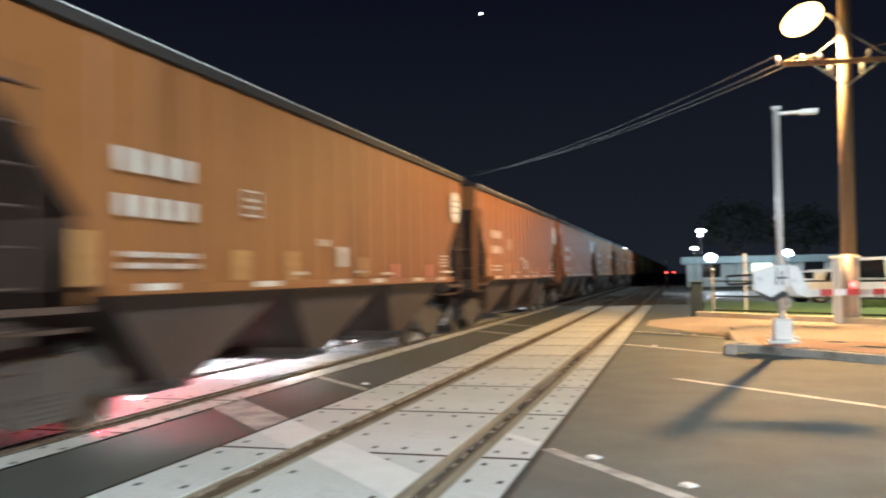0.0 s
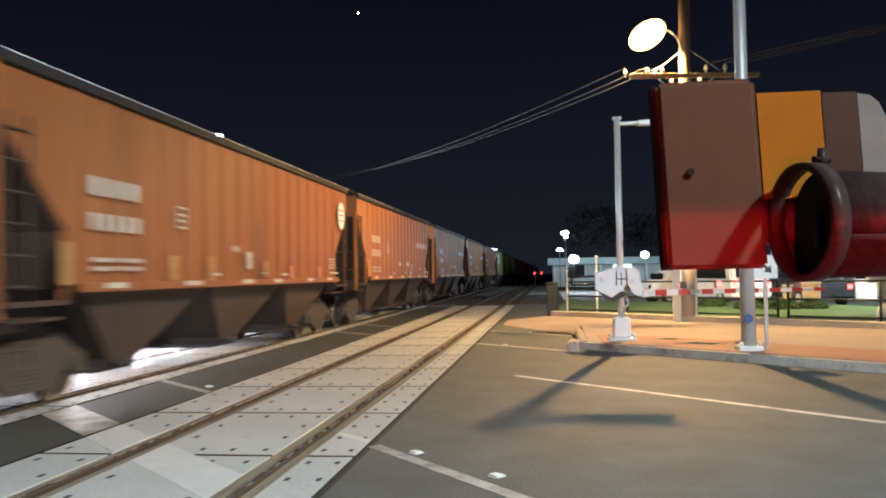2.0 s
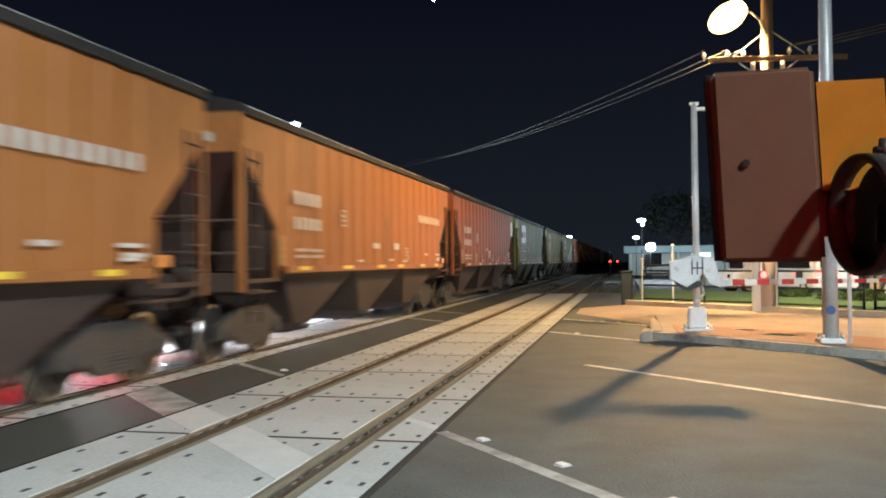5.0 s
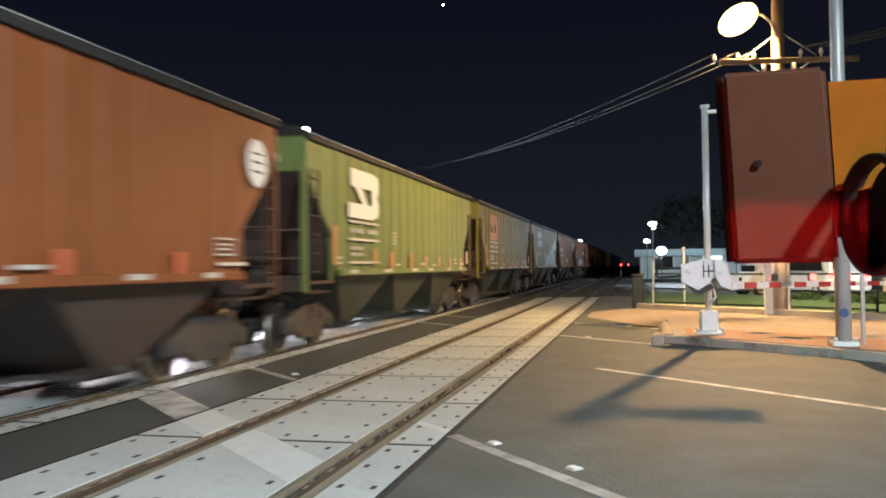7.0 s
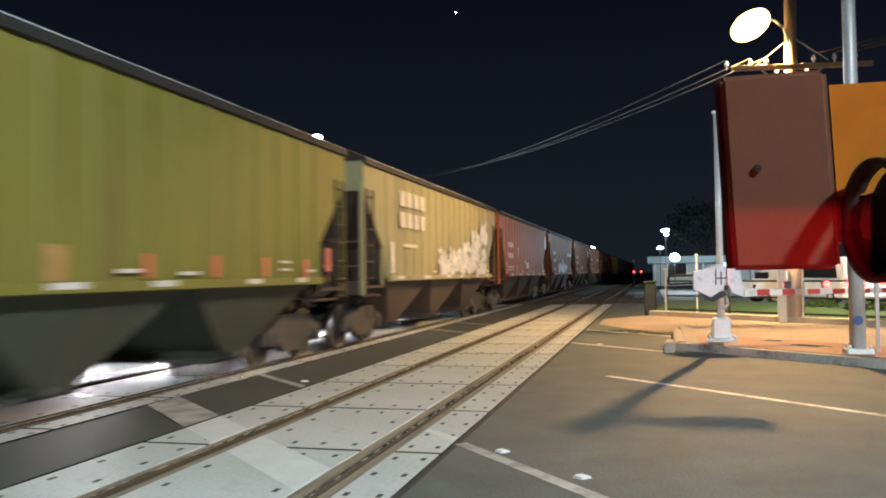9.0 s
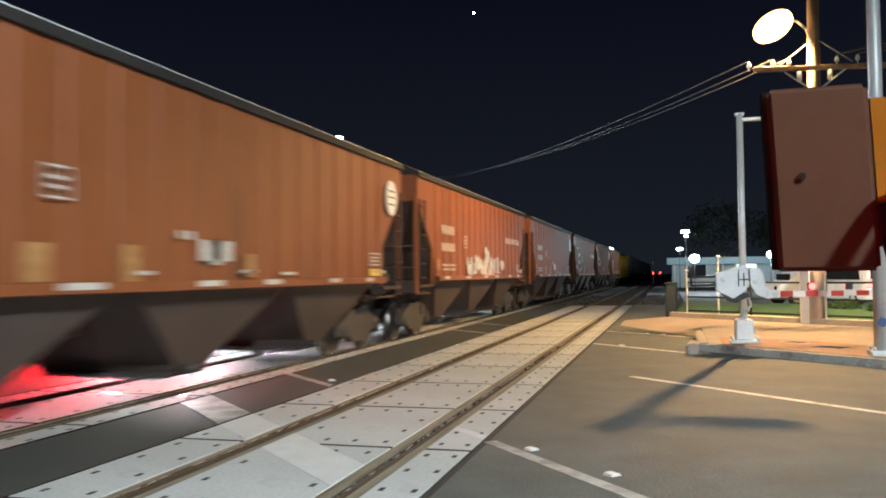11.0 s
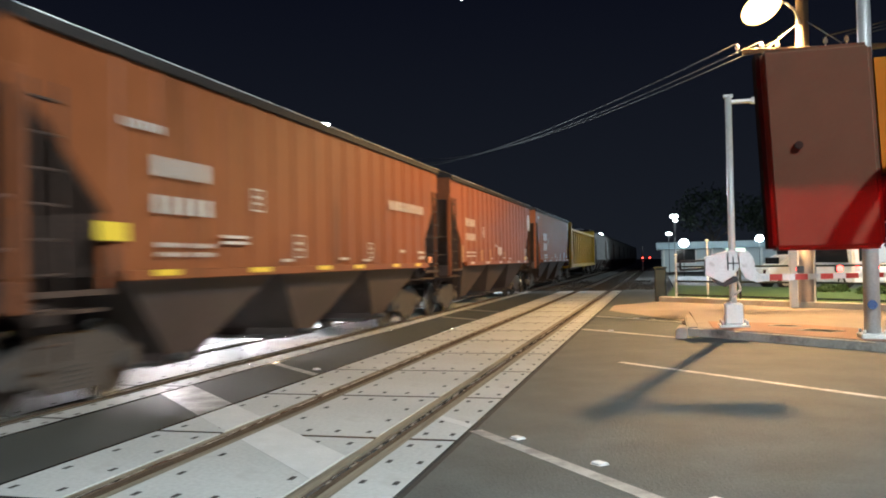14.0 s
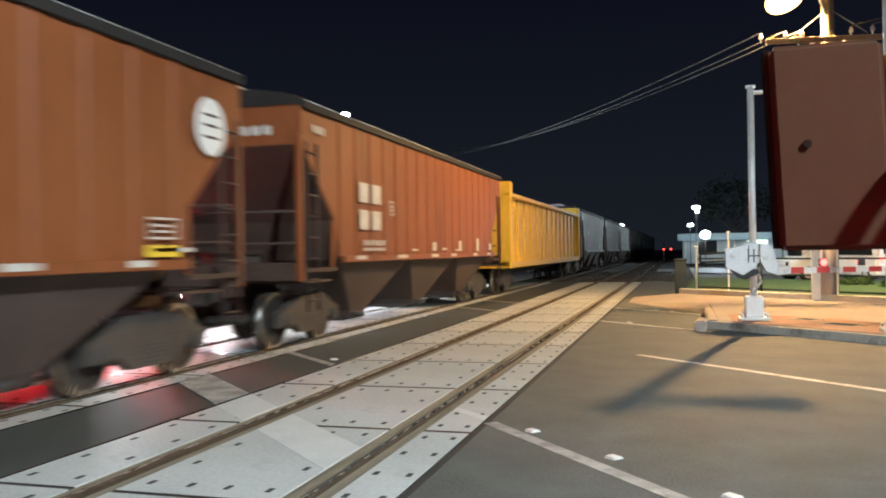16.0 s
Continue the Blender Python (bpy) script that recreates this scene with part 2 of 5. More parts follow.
RED_LENS = surface("red_lens", (0.03, 0.008, 0.008), (0.05, 0.012, 0.012), 0.1, 0, 3, 60, 0.02, rough_var=0.05)
SODIUM_GLOW = glow("sodium_glow", (1.0, 0.60, 0.19), 9)
WHITE_GLOW = glow("white_glow", (0.78, 0.93, 1.0), 60)
WHITE_GLOW_FAR = glow("white_glow_far", (0.82, 0.95, 1.0), 25)
HEADLIGHT_GLOW = glow("headlight_glow", (0.9, 0.95, 1.0), 160)
RED_GLOW = glow("red_glow", (1.0, 0.06, 0.05), 8)
RED_BEACON = glow("red_beacon_glow", (1.0, 0.012, 0.018), 600000)
RED_DIM = glow("red_dim_glow", (1.0, 0.012, 0.018), 11000)
RED_FLASH = glow("red_flash_glow", (1.0, 0.008, 0.015), 5500)
WINDOW_GLOW = glow("window_glow", (0.8, 1.0, 0.85), 1.2)
STRIP_GLOW = glow("strip_glow", (0.9, 1.0, 0.92), 1.6)
STAR_GLOW = glow("star_glow", (1.0, 0.98, 0.95), 40)


def car_paint(name, a, b, dirt):
    m = surface(name, a, b, 0.56, 0.0, 0.5, 9, 0.06, (1, 1, 0.25), dirt=dirt, dirt_cut=0.64)
    m.node_tree.nodes["Principled BSDF"].inputs["Specular IOR Level"].default_value = 0.3
    return m


RED_BROWN = car_paint("boxcar_red_brown", (0.235, 0.073, 0.024), (0.315, 0.108, 0.038), (0.15, 0.054, 0.024))
RUST_ORANGE = car_paint("boxcar_rust_orange", (0.28, 0.10, 0.028), (0.36, 0.14, 0.044), (0.19, 0.076, 0.03))
RUST_DEEP = car_paint("boxcar_rust_deep", (0.19, 0.071, 0.021), (0.25, 0.10, 0.032), (0.13, 0.053, 0.022))
DARK_RED = car_paint("boxcar_dark_red", (0.19, 0.053, 0.017), (0.26, 0.08, 0.028), (0.125, 0.042, 0.017))
GREEN = car_paint("hopper_green", (0.125, 0.160, 0.050), (0.175, 0.212, 0.070), (0.17, 0.15, 0.06))
GREEN_DULL = car_paint("hopper_green_dull", (0.13, 0.12, 0.02), (0.18, 0.162, 0.032), (0.14, 0.10, 0.032))
OLIVE = car_paint("hopper_olive", (0.22, 0.20, 0.10), (0.30, 0.27, 0.15), (0.16, 0.13, 0.08))
CAR_GREY = car_paint("hopper_car_grey", (0.22, 0.22, 0.21), (0.32, 0.32, 0.31), (0.16, 0.14, 0.13))
CAR_YELLOW = car_paint("flatcar_yellow", (0.55, 0.33, 0.03), (0.68, 0.43, 0.05), (0.35, 0.2, 0.04))


# ---- mesh helpers ----
def box(bm, x0, x1, y0, y1, z0, z1, bevel=0.0, mat=0):
    r = bmesh.ops.create_cube(bm, size=1, matrix=Matrix.Translation(((x0 + x1) / 2, (y0 + y1) / 2, (z0 + z1) / 2)) @ Matrix.Diagonal((x1 - x0, y1 - y0, z1 - z0, 1)))
    faces = {f for v in r["verts"] for f in v.link_faces}
    if bevel:
        edges = {e for v in r["verts"] for e in v.link_edges}
        out = bmesh.ops.bevel(bm, geom=list(edges), offset=bevel, segments=1, affect="EDGES", profile=0.5)
        faces |= set(out["faces"])
        faces = {f for f in faces if f.is_valid}
    for f in faces:
        f.material_index = mat
    return bm


def rod(bm, a, b, r, r2=None, seg=12, mat=0):
    a, b = Vector(a), Vector(b)
    d = b - a
    m = Matrix.Translation((a + b) / 2) @ d.to_track_quat("Z", "Y").to_matrix().to_4x4()
    res = bmesh.ops.create_cone(bm, cap_ends=True, segments=seg, radius1=r, radius2=r if r2 is None else r2, depth=d.length, matrix=m)
    for f in {f for v in res["verts"] for f in v.link_faces}:
        f.material_index = mat
        f.smooth = len(f.verts) == 4
    return bm


def prism(bm, points, axis, lo, hi, mat=0):
    """A closed polygon pushed along an axis. points: pairs in the two other axes, in x, y, z order."""
    def place(p, v):
        q = list(p)
        q.insert("xyz".index(axis), v)
        return q
    a = [bm.verts.new(place(p, lo)) for p in points]
    b = [bm.verts.new(place(p, hi)) for p in points]
    fs = [bm.faces.new(a), bm.faces.new(b[::-1])]
    for i in range(len(points)):
        j = (i + 1) % len(points)
        fs.append(bm.faces.new((a[i], b[i], b[j], a[j])))
    for f in fs:
        f.material_index = mat
    bmesh.ops.recalc_face_normals(bm, faces=fs)
    return bm


def ball(bm, c, r, seg=12, mat=0, scale=(1, 1, 1)):
    res = bmesh.ops.create_uvsphere(bm, u_segments=seg, v_segments=max(6, seg // 2), radius=r, matrix=Matrix.Translation(c) @ Matrix.Diagonal((*scale, 1)))
    for f in {f for v in res["verts"] for f in v.link_faces}:
        f.smooth, f.material_index = True, mat
    return bm


def part(name, bm, material, parent=None, label=""):
    me = bpy.data.meshes.new(name)
    bm.to_mesh(me)
    bm.free()
    for m in material if isinstance(material, (list, tuple)) else (material,):
        me.materials.append(m)
    ob = new(name, me)
    if parent:
        ob.parent = parent
    if label:
        ob["label"] = label
    return ob


def same_mesh(name, ob, parent, m):
    """Another object on the mesh of ob."""
    o = new(name, ob.data)
    o.parent = parent
    o.matrix_basis = m
    return o


def thing(name, label, category, group="", m=None):
    e = new(name)
    e.empty_display_size = 0.2
    if m is not None:
        e.matrix_basis = m
    return tagged(e, label, category, group)


def B():
    return bmesh.new()


# ---- ground ----
U = Vector((1, -1, 0)) / math.sqrt(2)    # along the road
W = Vector((1, 1, 0)) / math.sqrt(2)     # across the road
KERB_S = 11.6                             # x + y along the kerb
WALK_Z = 0.14


def road_point(s, x):
    """The point at x on the line x + y = s."""
    return (x, s - x)


GROUND_Z = -0.16
g = B()
cells = [-900, -300, -120, -60, -30, 0, 30, 60, 120, 300, 900]
grid = [[g.verts.new((x, y, GROUND_Z)) for y in cells] for x in cells]
for i in range(len(cells) - 1):
    for j in range(len(cells) - 1):
        g.faces.new((grid[i][j], grid[i + 1][j], grid[i + 1][j + 1], grid[i][j + 1]))
tagged(part("ground", g, SOIL), "dark bare soil ground beyond the street", "ground", kind="structure")


def slab(name, pts, z0, z1, material, label, category, parent=None, kind="structure"):
    bm = B()
    prism(bm, pts, "z", z0, z1)
    ob = part(name, bm, material, parent, "" if parent else label)
    return ob if parent else tagged(ob, label, category, kind=kind)


# the street: three strips of asphalt left, between and right of the tracks
NEAR_L, NEAR_R = -2.98, -0.04
FAR_R, FAR_L = -4.22, -6.92
END_Y = 33.4
slab("road", [(NEAR_R, -70), (70, -70), (70, KERB_S - 70), (2.1, KERB_S - 2.1), (2.1, 22.0), (1.5, END_Y), (NEAR_R, END_Y)], -0.3, 0.0, ASPHALT, "grey worn asphalt street beside the level crossing", "road")
slab("road_middle", [(FAR_R, -70), (NEAR_L, -70), (NEAR_L, END_Y), (FAR_R, END_Y)], -0.3, -0.003, ASPHALT_PATCH, "dark asphalt strip between the two railway tracks", "road")
slab("road_far", [(-70, -70), (FAR_L, -70), (FAR_L, END_Y), (-70, 80)], -0.3, -0.002, ASPHALT, "grey asphalt street beyond the freight train", "road")

slab("seam", [(NEAR_R - 0.005, -13), (NEAR_R + 0.03, -13), (NEAR_R + 0.035, END_Y - 0.1), (NEAR_R - 0.005, END_Y - 0.1)], -0.01, 0.0025, HOLE, "dark tar seam along the concrete panels", "road")

# painted lines

def paint_strip(name, s, x0, x1, width, material, label, z=0.004, skew=0.0, thick=0.004):
    bm = B()
    a, b = Vector((*road_point(s, x0), 0)), Vector((*road_point(s + skew, x1), 0))
    side = Vector((-(b - a).y, (b - a).x, 0)).normalized() * width / 2
    prism(bm, [(a + side).to_2d()[:], (a - side).to_2d()[:], (b - side).to_2d()[:], (b + side).to_2d()[:]], "z", z - thick, z)
    tagged(part(name, bm, material), label, "road marking", kind="structure")


def band(name, s, x0, x1, width, material, label, z=0.004, thick=0.004):
    """A road line at x + y = s whose ends run along the track."""
    h = width * math.sqrt(2) / 2
    bm = B()
    prism(bm, [(x0, s - x0 - h), (x1, s - x1 - h), (x1, s - x1 + h), (x0, s - x0 + h)], "z", z - thick, z)
    tagged(part(name, bm, material), label, "road marking", kind="structure")


paint_strip("lane_line", 6.2, 1.05, 14.0, 0.11, WHITE_LINE, "thin white lane line on asphalt", skew=-0.2)
paint_strip("edge_line", 0.0, 0.0, 9.0, 0.13, FADED_LINE, "faded white line on asphalt beside the panels", skew=-2.0)
band("edge_line", 0.42, FAR_R, NEAR_L, 0.12, FADED_LINE, "thin worn white line between the tracks")
band("stop_line", -2.28, FAR_R, NEAR_L, 0.50, FADED_LINE, "broad worn white stop line between the tracks")
paint_strip("walk_line", 10.95, 0.0, 1.9, 0.12, WHITE_LINE, "white line beside the footway crossing")
paint_strip("walk_line", 15.05, 0.0, 2.2, 0.12, WHITE_LINE, "white line beside the footway crossing")
band("walk_line", 10.9, FAR_R, NEAR_L, 0.14, FADED_LINE, "worn white line between the tracks")
band("walk_line", 14.1, FAR_R, NEAR_L, 0.14, FADED_LINE, "worn white line between the tracks")


def road_stud(x, y, turn=-45):
    t = thing("road_stud", "small white raised reflective road stud on asphalt", "road stud", "road studs", pose(x, y, 0.0, 0, 0, turn))
    bm = B()
    prism(bm, [(-0.05, 0.0), (0.05, 0.0), (0.03, 0.018), (-0.03, 0.018)], "x", -0.05, 0.05)
    part("body", bm, WHITE_PAINT, t)
    bm = B()
    box(bm, -0.04, 0.04, -0.047, -0.041, 0.004, 0.012)
    part("reflector", bm, GALV, t, "silver reflector strip")
    return t


for x, y in ((0.43, -0.27), (1.17, -1.06), (1.95, -1.9), (-3.2, 3.95), (1.05, 14.1), (1.45, 13.75), (0.62, 10.55)):
    road_stud(x, y)

# sidewalk with its kerb, beyond the street
def kerb_line(x):
    return (x, KERB_S - x)


slab("sidewalk", [(2.35, KERB_S + 0.25 - 2.35), (40, KERB_S + 0.25 - 40), (40, 21.2 - 40), (1.6, 19.6), (2.35, 16.0)], -0.1, WALK_Z, SIDEWALK, "pale concrete sidewalk lit orange by the street lamp", "sidewalk")
slab("kerb", [(2.1, KERB_S - 2.1), (40, KERB_S - 40), (40, KERB_S + 0.247 - 40), (2.35, KERB_S + 0.247 - 2.35), (2.1, KERB_S + 0.5 - 2.1)], -0.2, WALK_Z - 0.004, KERB, "worn concrete kerb along the street", "kerb")
slab("tactile_strip", [(2.6, 9.3), (15.0, -3.1), (15.9, -2.2), (4.0, 10.6), (2.6, 11.2)], WALK_Z, WALK_Z + 0.006, BRICK_RED, "red brick paving strip on the sidewalk", "paving")
slab("kerb_rear", [(1.6, 19.6), (40, 21.2 - 40), (40, 21.75 - 40), (1.7, 20.15)], -0.1, WALK_Z + 0.14, PALE_KERB, "low pale concrete kerb between sidewalk and lawn", "kerb")
slab("lawn", [(1.75, 20.16), (60, 21.76 - 60), (60, 40 - 60), (20, 16), (2.3, 33)], -0.2, WALK_Z + 0.06, GRASS, "mown green lawn behind the railing", "lawn")
slab("parking_lot", [(2.3, 33.02), (20, 16.02), (60, -19.9), (90, 0), (60, 60), (2.3, 60)], -0.2, 0.02, ASPHALT, "asphalt parking lot before the low building", "parking lot")

bm = B()
lo = [(0.2, 17.4), (0.2, 18.5), (0.2, 20.1)]
hi = [(2.351, 15.0), (2.351, 16.0), (1.6, 19.6)]
top_lo = [bm.verts.new((x, y, 0.004)) for x, y in lo]
top_hi = [bm.verts.new((x, y, WALK_Z + 0.002)) for x, y in hi]
flare = bm.verts.new((2.34, 12.9, 0.004))
bm.faces.new((flare, top_hi[0], top_lo[0]))
for k in range(2):
    bm.faces.new((top_lo[k], top_hi[k], top_hi[k + 1], top_lo[k + 1]))
solid = bmesh.ops.extrude_face_region(bm, geom=bm.faces[:])
for v in solid["geom"]:
    if isinstance(v, bmesh.types.BMVert):
        v.co.z -= 0.25
bmesh.ops.recalc_face_normals(bm, faces=bm.faces)
tagged(part("sidewalk_ramp", bm, SIDEWALK), "pale concrete ramp down to the track", "ramp", kind="structure")

kn = thing("kerb_nose", "chipped tan concrete kerb ends beside the footway crossing", "kerb", m=pose(2.0, 9.8, 0))
for pts, h, lean in (([(-0.1, -1.1), (0.1, -1.05), (0.14, -0.3), (-0.04, -0.25)], 0.2, -3), ([(0.12, -0.35), (0.35, -0.3), (0.35, 3.2), (0.16, 3.2)], 0.17, 2)):
    bm = B()
    prism(bm, pts, "z", -0.02, h)
    bmesh.ops.bevel(bm, geom=bm.edges[:], offset=0.03, segments=2, affect="EDGES")
    bmesh.ops.transform(bm, matrix=Matrix.Rotation(radians(lean), 4, "Y"), verts=bm.verts)
    part("block", bm, SIDEWALK, kn)

# ---- railway tracks ----
TRACKS = {"near": (-2.135, -0.63), "far": (-6.275, -4.77)}


def rail_profile(bm, x, y0, y1, top):
    web = [(-0.07, -0.17), (0.07, -0.17), (0.07, -0.155), (0.012, -0.13), (0.012, -0.045), (0.037, -0.035), (0.037, -0.006), (-0.037, -0.006), (-0.037, -0.035), (-0.012, -0.045), (-0.012, -0.13), (-0.07, -0.155)]
    prism(bm, [(x + a, top + b) for a, b in web], "y", y0, y1)
    # rounded polished crown
    crown = [(x + 0.034 * math.cos(math.pi * k / 12), top - 0.006 + 0.0075 * math.sin(math.pi * k / 12)) for k in range(13)]
    first_face = len(bm.faces)
    prism(bm, crown, "y", y0, y1, 1)
    bm.faces.ensure_lookup_table()
    for f in bm.faces[first_face:]:
        f.smooth = len(f.verts) == 4
        f.material_index = 1 if abs(f.calc_center_median().x - x) < 0.02 else 0


for which, rails in TRACKS.items():
    for x in rails:
        bm = B()
        rail_profile(bm, x, -320, 520, 0.012)
        tagged(part("rail", bm, (RAIL_WEB, RAIL_TOP)), "steel rail with a polished running surface", "rail", "rails", kind="structure")

# ballast bed beyond the crossing
slab("track_bed", [(-9.6, END_Y + 0.02), (1.5, END_Y + 0.02), (1.6, 36), (1.6, 520), (-9.6, 520)], -0.3, -0.13, BALLAST, "dark gravel track bed along the rails", "track bed")
slab("track_bed", [(-9.0, -320), (1.0, -320), (1.0, -70.02), (-9.0, -70.02)], -0.3, -0.13, BALLAST, "dark gravel track bed along the rails", "track bed")
tie_bm = B()
for which, rails in TRACKS.items():
    c = sum(rails) / 2
    for k in range(190):
        y = END_Y + 0.4 + k * 0.52
        box(tie_bm, c - 1.3, c + 1.3, y - 0.11, y + 0.11, -0.18, -0.105 + 0.006 * math.sin(k * 2.3))
tagged(part("ties", tie_bm, TIE), "dark wooden railway ties under the rails", "railway ties", kind="stuff")

# loose stones on the bed
rng = random.Random(4)
st = B()
for k in range(2600):
    x, y = rng.uniform(-4.2, 1.5), END_Y + rng.random() ** 2 * 22
    r = rng.uniform(0.025, 0.06)
    m = Matrix.Translation((x, y, -0.125 + r * 0.3)) @ Euler((rng.random() * 3, rng.random() * 3, rng.random() * 3)).to_matrix().to_4x4() @ Matrix.Diagonal((r, r * 0.8, r * 0.6, 1))
    vs = [st.verts.new(m @ Vector(c)) for c in ((1, 0, 0), (-1, 0, 0), (0, 1, 0), (0, -1, 0), (0, 0, 1), (0, 0, -1))]
    for a, b, c in ((0, 2, 4), (2, 1, 4), (1, 3, 4), (3, 0, 4), (2, 0, 5), (1, 2, 5), (3, 1, 5), (0, 3, 5)):
        st.faces.new((vs[a], vs[b], vs[c]))
tagged(part("ballast_stones", st, BALLAST), "loose dark crushed stones on the track bed", "gravel", kind="stuff")


# ---- freight cars ----
PITCH = 16.3
SPEED = 14.95
FAR_X = -5.52
# couplings between cars, metres ahead at the clip's start
COUPLINGS = [-19.2, -2.9, 13.4, 29.9, 45.7, 62.2, 78.6, 94.4, 110.2, 126.7, 143.0, 158.7, 174.8, 191.0, 207.6, 224.0, 240.3, 257.6, 279.4]
while COUPLINGS[-1] < 420:
    COUPLINGS.append(COUPLINGS[-1] + 16.3)


def wheelset(parent, y):
    bm = B()
    rod(bm, (-1.0, 0, 0), (1.0, 0, 0), 0.075, seg=12)
    for s in (-1, 1):
        rod(bm, (s * 0.70, 0, 0), (s * 0.815, 0, 0), 0.455, seg=28, mat=1)
        rod(bm, (s * 0.69, 0, 0), (s * 0.715, 0, 0), 0.482, seg=28, mat=0)
        rod(bm, (s * 0.812, 0, 0), (s * 0.826, 0, 0), 0.40, seg=28, mat=0)
        rod(bm, (s * 0.82, 0, 0), (s * 0.86, 0, 0), 0.15, seg=16, mat=0)
        for k in range(3):
            a = k * 2.1
            rod(bm, (s * 0.822, 0.28 * math.cos(a), 0.28 * math.sin(a)), (s * 0.834, 0.28 * math.cos(a), 0.28 * math.sin(a)), 0.05, seg=8, mat=0)
    ob = part("wheelset", bm, (WHEEL_STEEL, TREAD), parent, "steel wheels on one axle")
    ob.matrix_basis = Matrix.Translation((0, y, 0.455))
    return ob


def truck(parent, y):
    """A bogie: two cast side frames with springs, a bolster and two wheelsets."""
    bm = B()
    box(bm, -1.05, 1.05, -0.17, 0.17, 0.42, 0.72, 0.03)
    rod(bm, (0, 0, 0.7), (0, 0, 0.86), 0.2, seg=14)
    t = part("truck", bm, TRUCK_IRON, parent, "grimy cast-steel bogie")
    t.matrix_basis = Matrix.Translation((0, y, 0))
    shape = [(-1.16, 0.36), (-1.16, 0.58), (-0.9, 0.66), (-0.52, 0.84), (0.52, 0.84), (0.9, 0.66), (1.16, 0.58), (1.16, 0.36), (0.84, 0.36), (0.84, 0.5), (0.42, 0.22), (-0.42, 0.22), (-0.84, 0.5), (-0.84, 0.36)]
    for s in (-1, 1):
        bm = B()
        prism(bm, shape, "x", s * 1.0 - 0.07, s * 1.0 + 0.07)
        for a in (-0.89, 0.89):
            rod(bm, (s * 0.96, a, 0.455), (s * 1.12, a, 0.455), 0.115, seg=14)
            rod(bm, (s * 1.12, a, 0.455), (s * 1.135, a, 0.455), 0.07, seg=6)
        part("side_frame", bm, TRUCK_IRON, t)
        for a in (-0.16, 0, 0.16):
            bm = B()
            for z in range(5):
                rod(bm, (s * 1.02, a, 0.27 + z * 0.05), (s * 1.02, a, 0.29 + z * 0.05), 0.065, seg=10)
            rod(bm, (s * 1.02, a, 0.25), (s * 1.02, a, 0.5), 0.045, seg=8)
            part("spring", bm, BLACK_STEEL, t)
    for a in (-0.89, 0.89):
        wheelset(t, a)
    for a in (-0.36, 0.36):
        bm = B()
        box(bm, -0.95, 0.95, a - 0.05, a + 0.05, 0.36, 0.46, 0.01)
        part("brake_beam", bm, BLACK_STEEL, t)
    return t


def coupler(parent, y, s):
    bm = B()
    box(bm, -0.09, 0.09, min(y, y + s * 0.5), max(y, y + s * 0.5), 0.78, 0.96, 0.02)
    box(bm, -0.17, 0.17, min(y + s * 0.42, y + s * 0.66), max(y + s * 0.42, y + s * 0.66), 0.74, 1.02, 0.04)
    part("coupler", bm, TRUCK_IRON, parent)
    bm = B()
    pts = [Vector((0.22, y, 0.8)), Vector((0.24, y + s * 0.2, 0.6)), Vector((0.2, y + s * 0.45, 0.48)), Vector((0.1, y + s * 0.62, 0.45))]
    for a, b in zip(pts, pts[1:]):
        rod(bm, a, b, 0.03, seg=8)
    part("air_hose", bm, TYRE, parent, "black rubber air hose")


def ladder(parent, x, y0, y1, z0, z1, material, steps=6):
    bm = B()
    for y in (y0, y1):
        rod(bm, (x, y, z0), (x, y, z1), 0.02, seg=6)
    for k in range(steps):
        z = z0 + (z1 - z0) * (k + 0.5) / steps
        rod(bm, (x, y0, z), (x, y1, z), 0.016, seg=6)
    return part("ladder", bm, material, parent)


HALF = 7.45
PAINTED = ("body", "rib", "roof", "side_sill", "ladder", "corner_post", "end_sill", "end_step_beam", "end_stanchion")


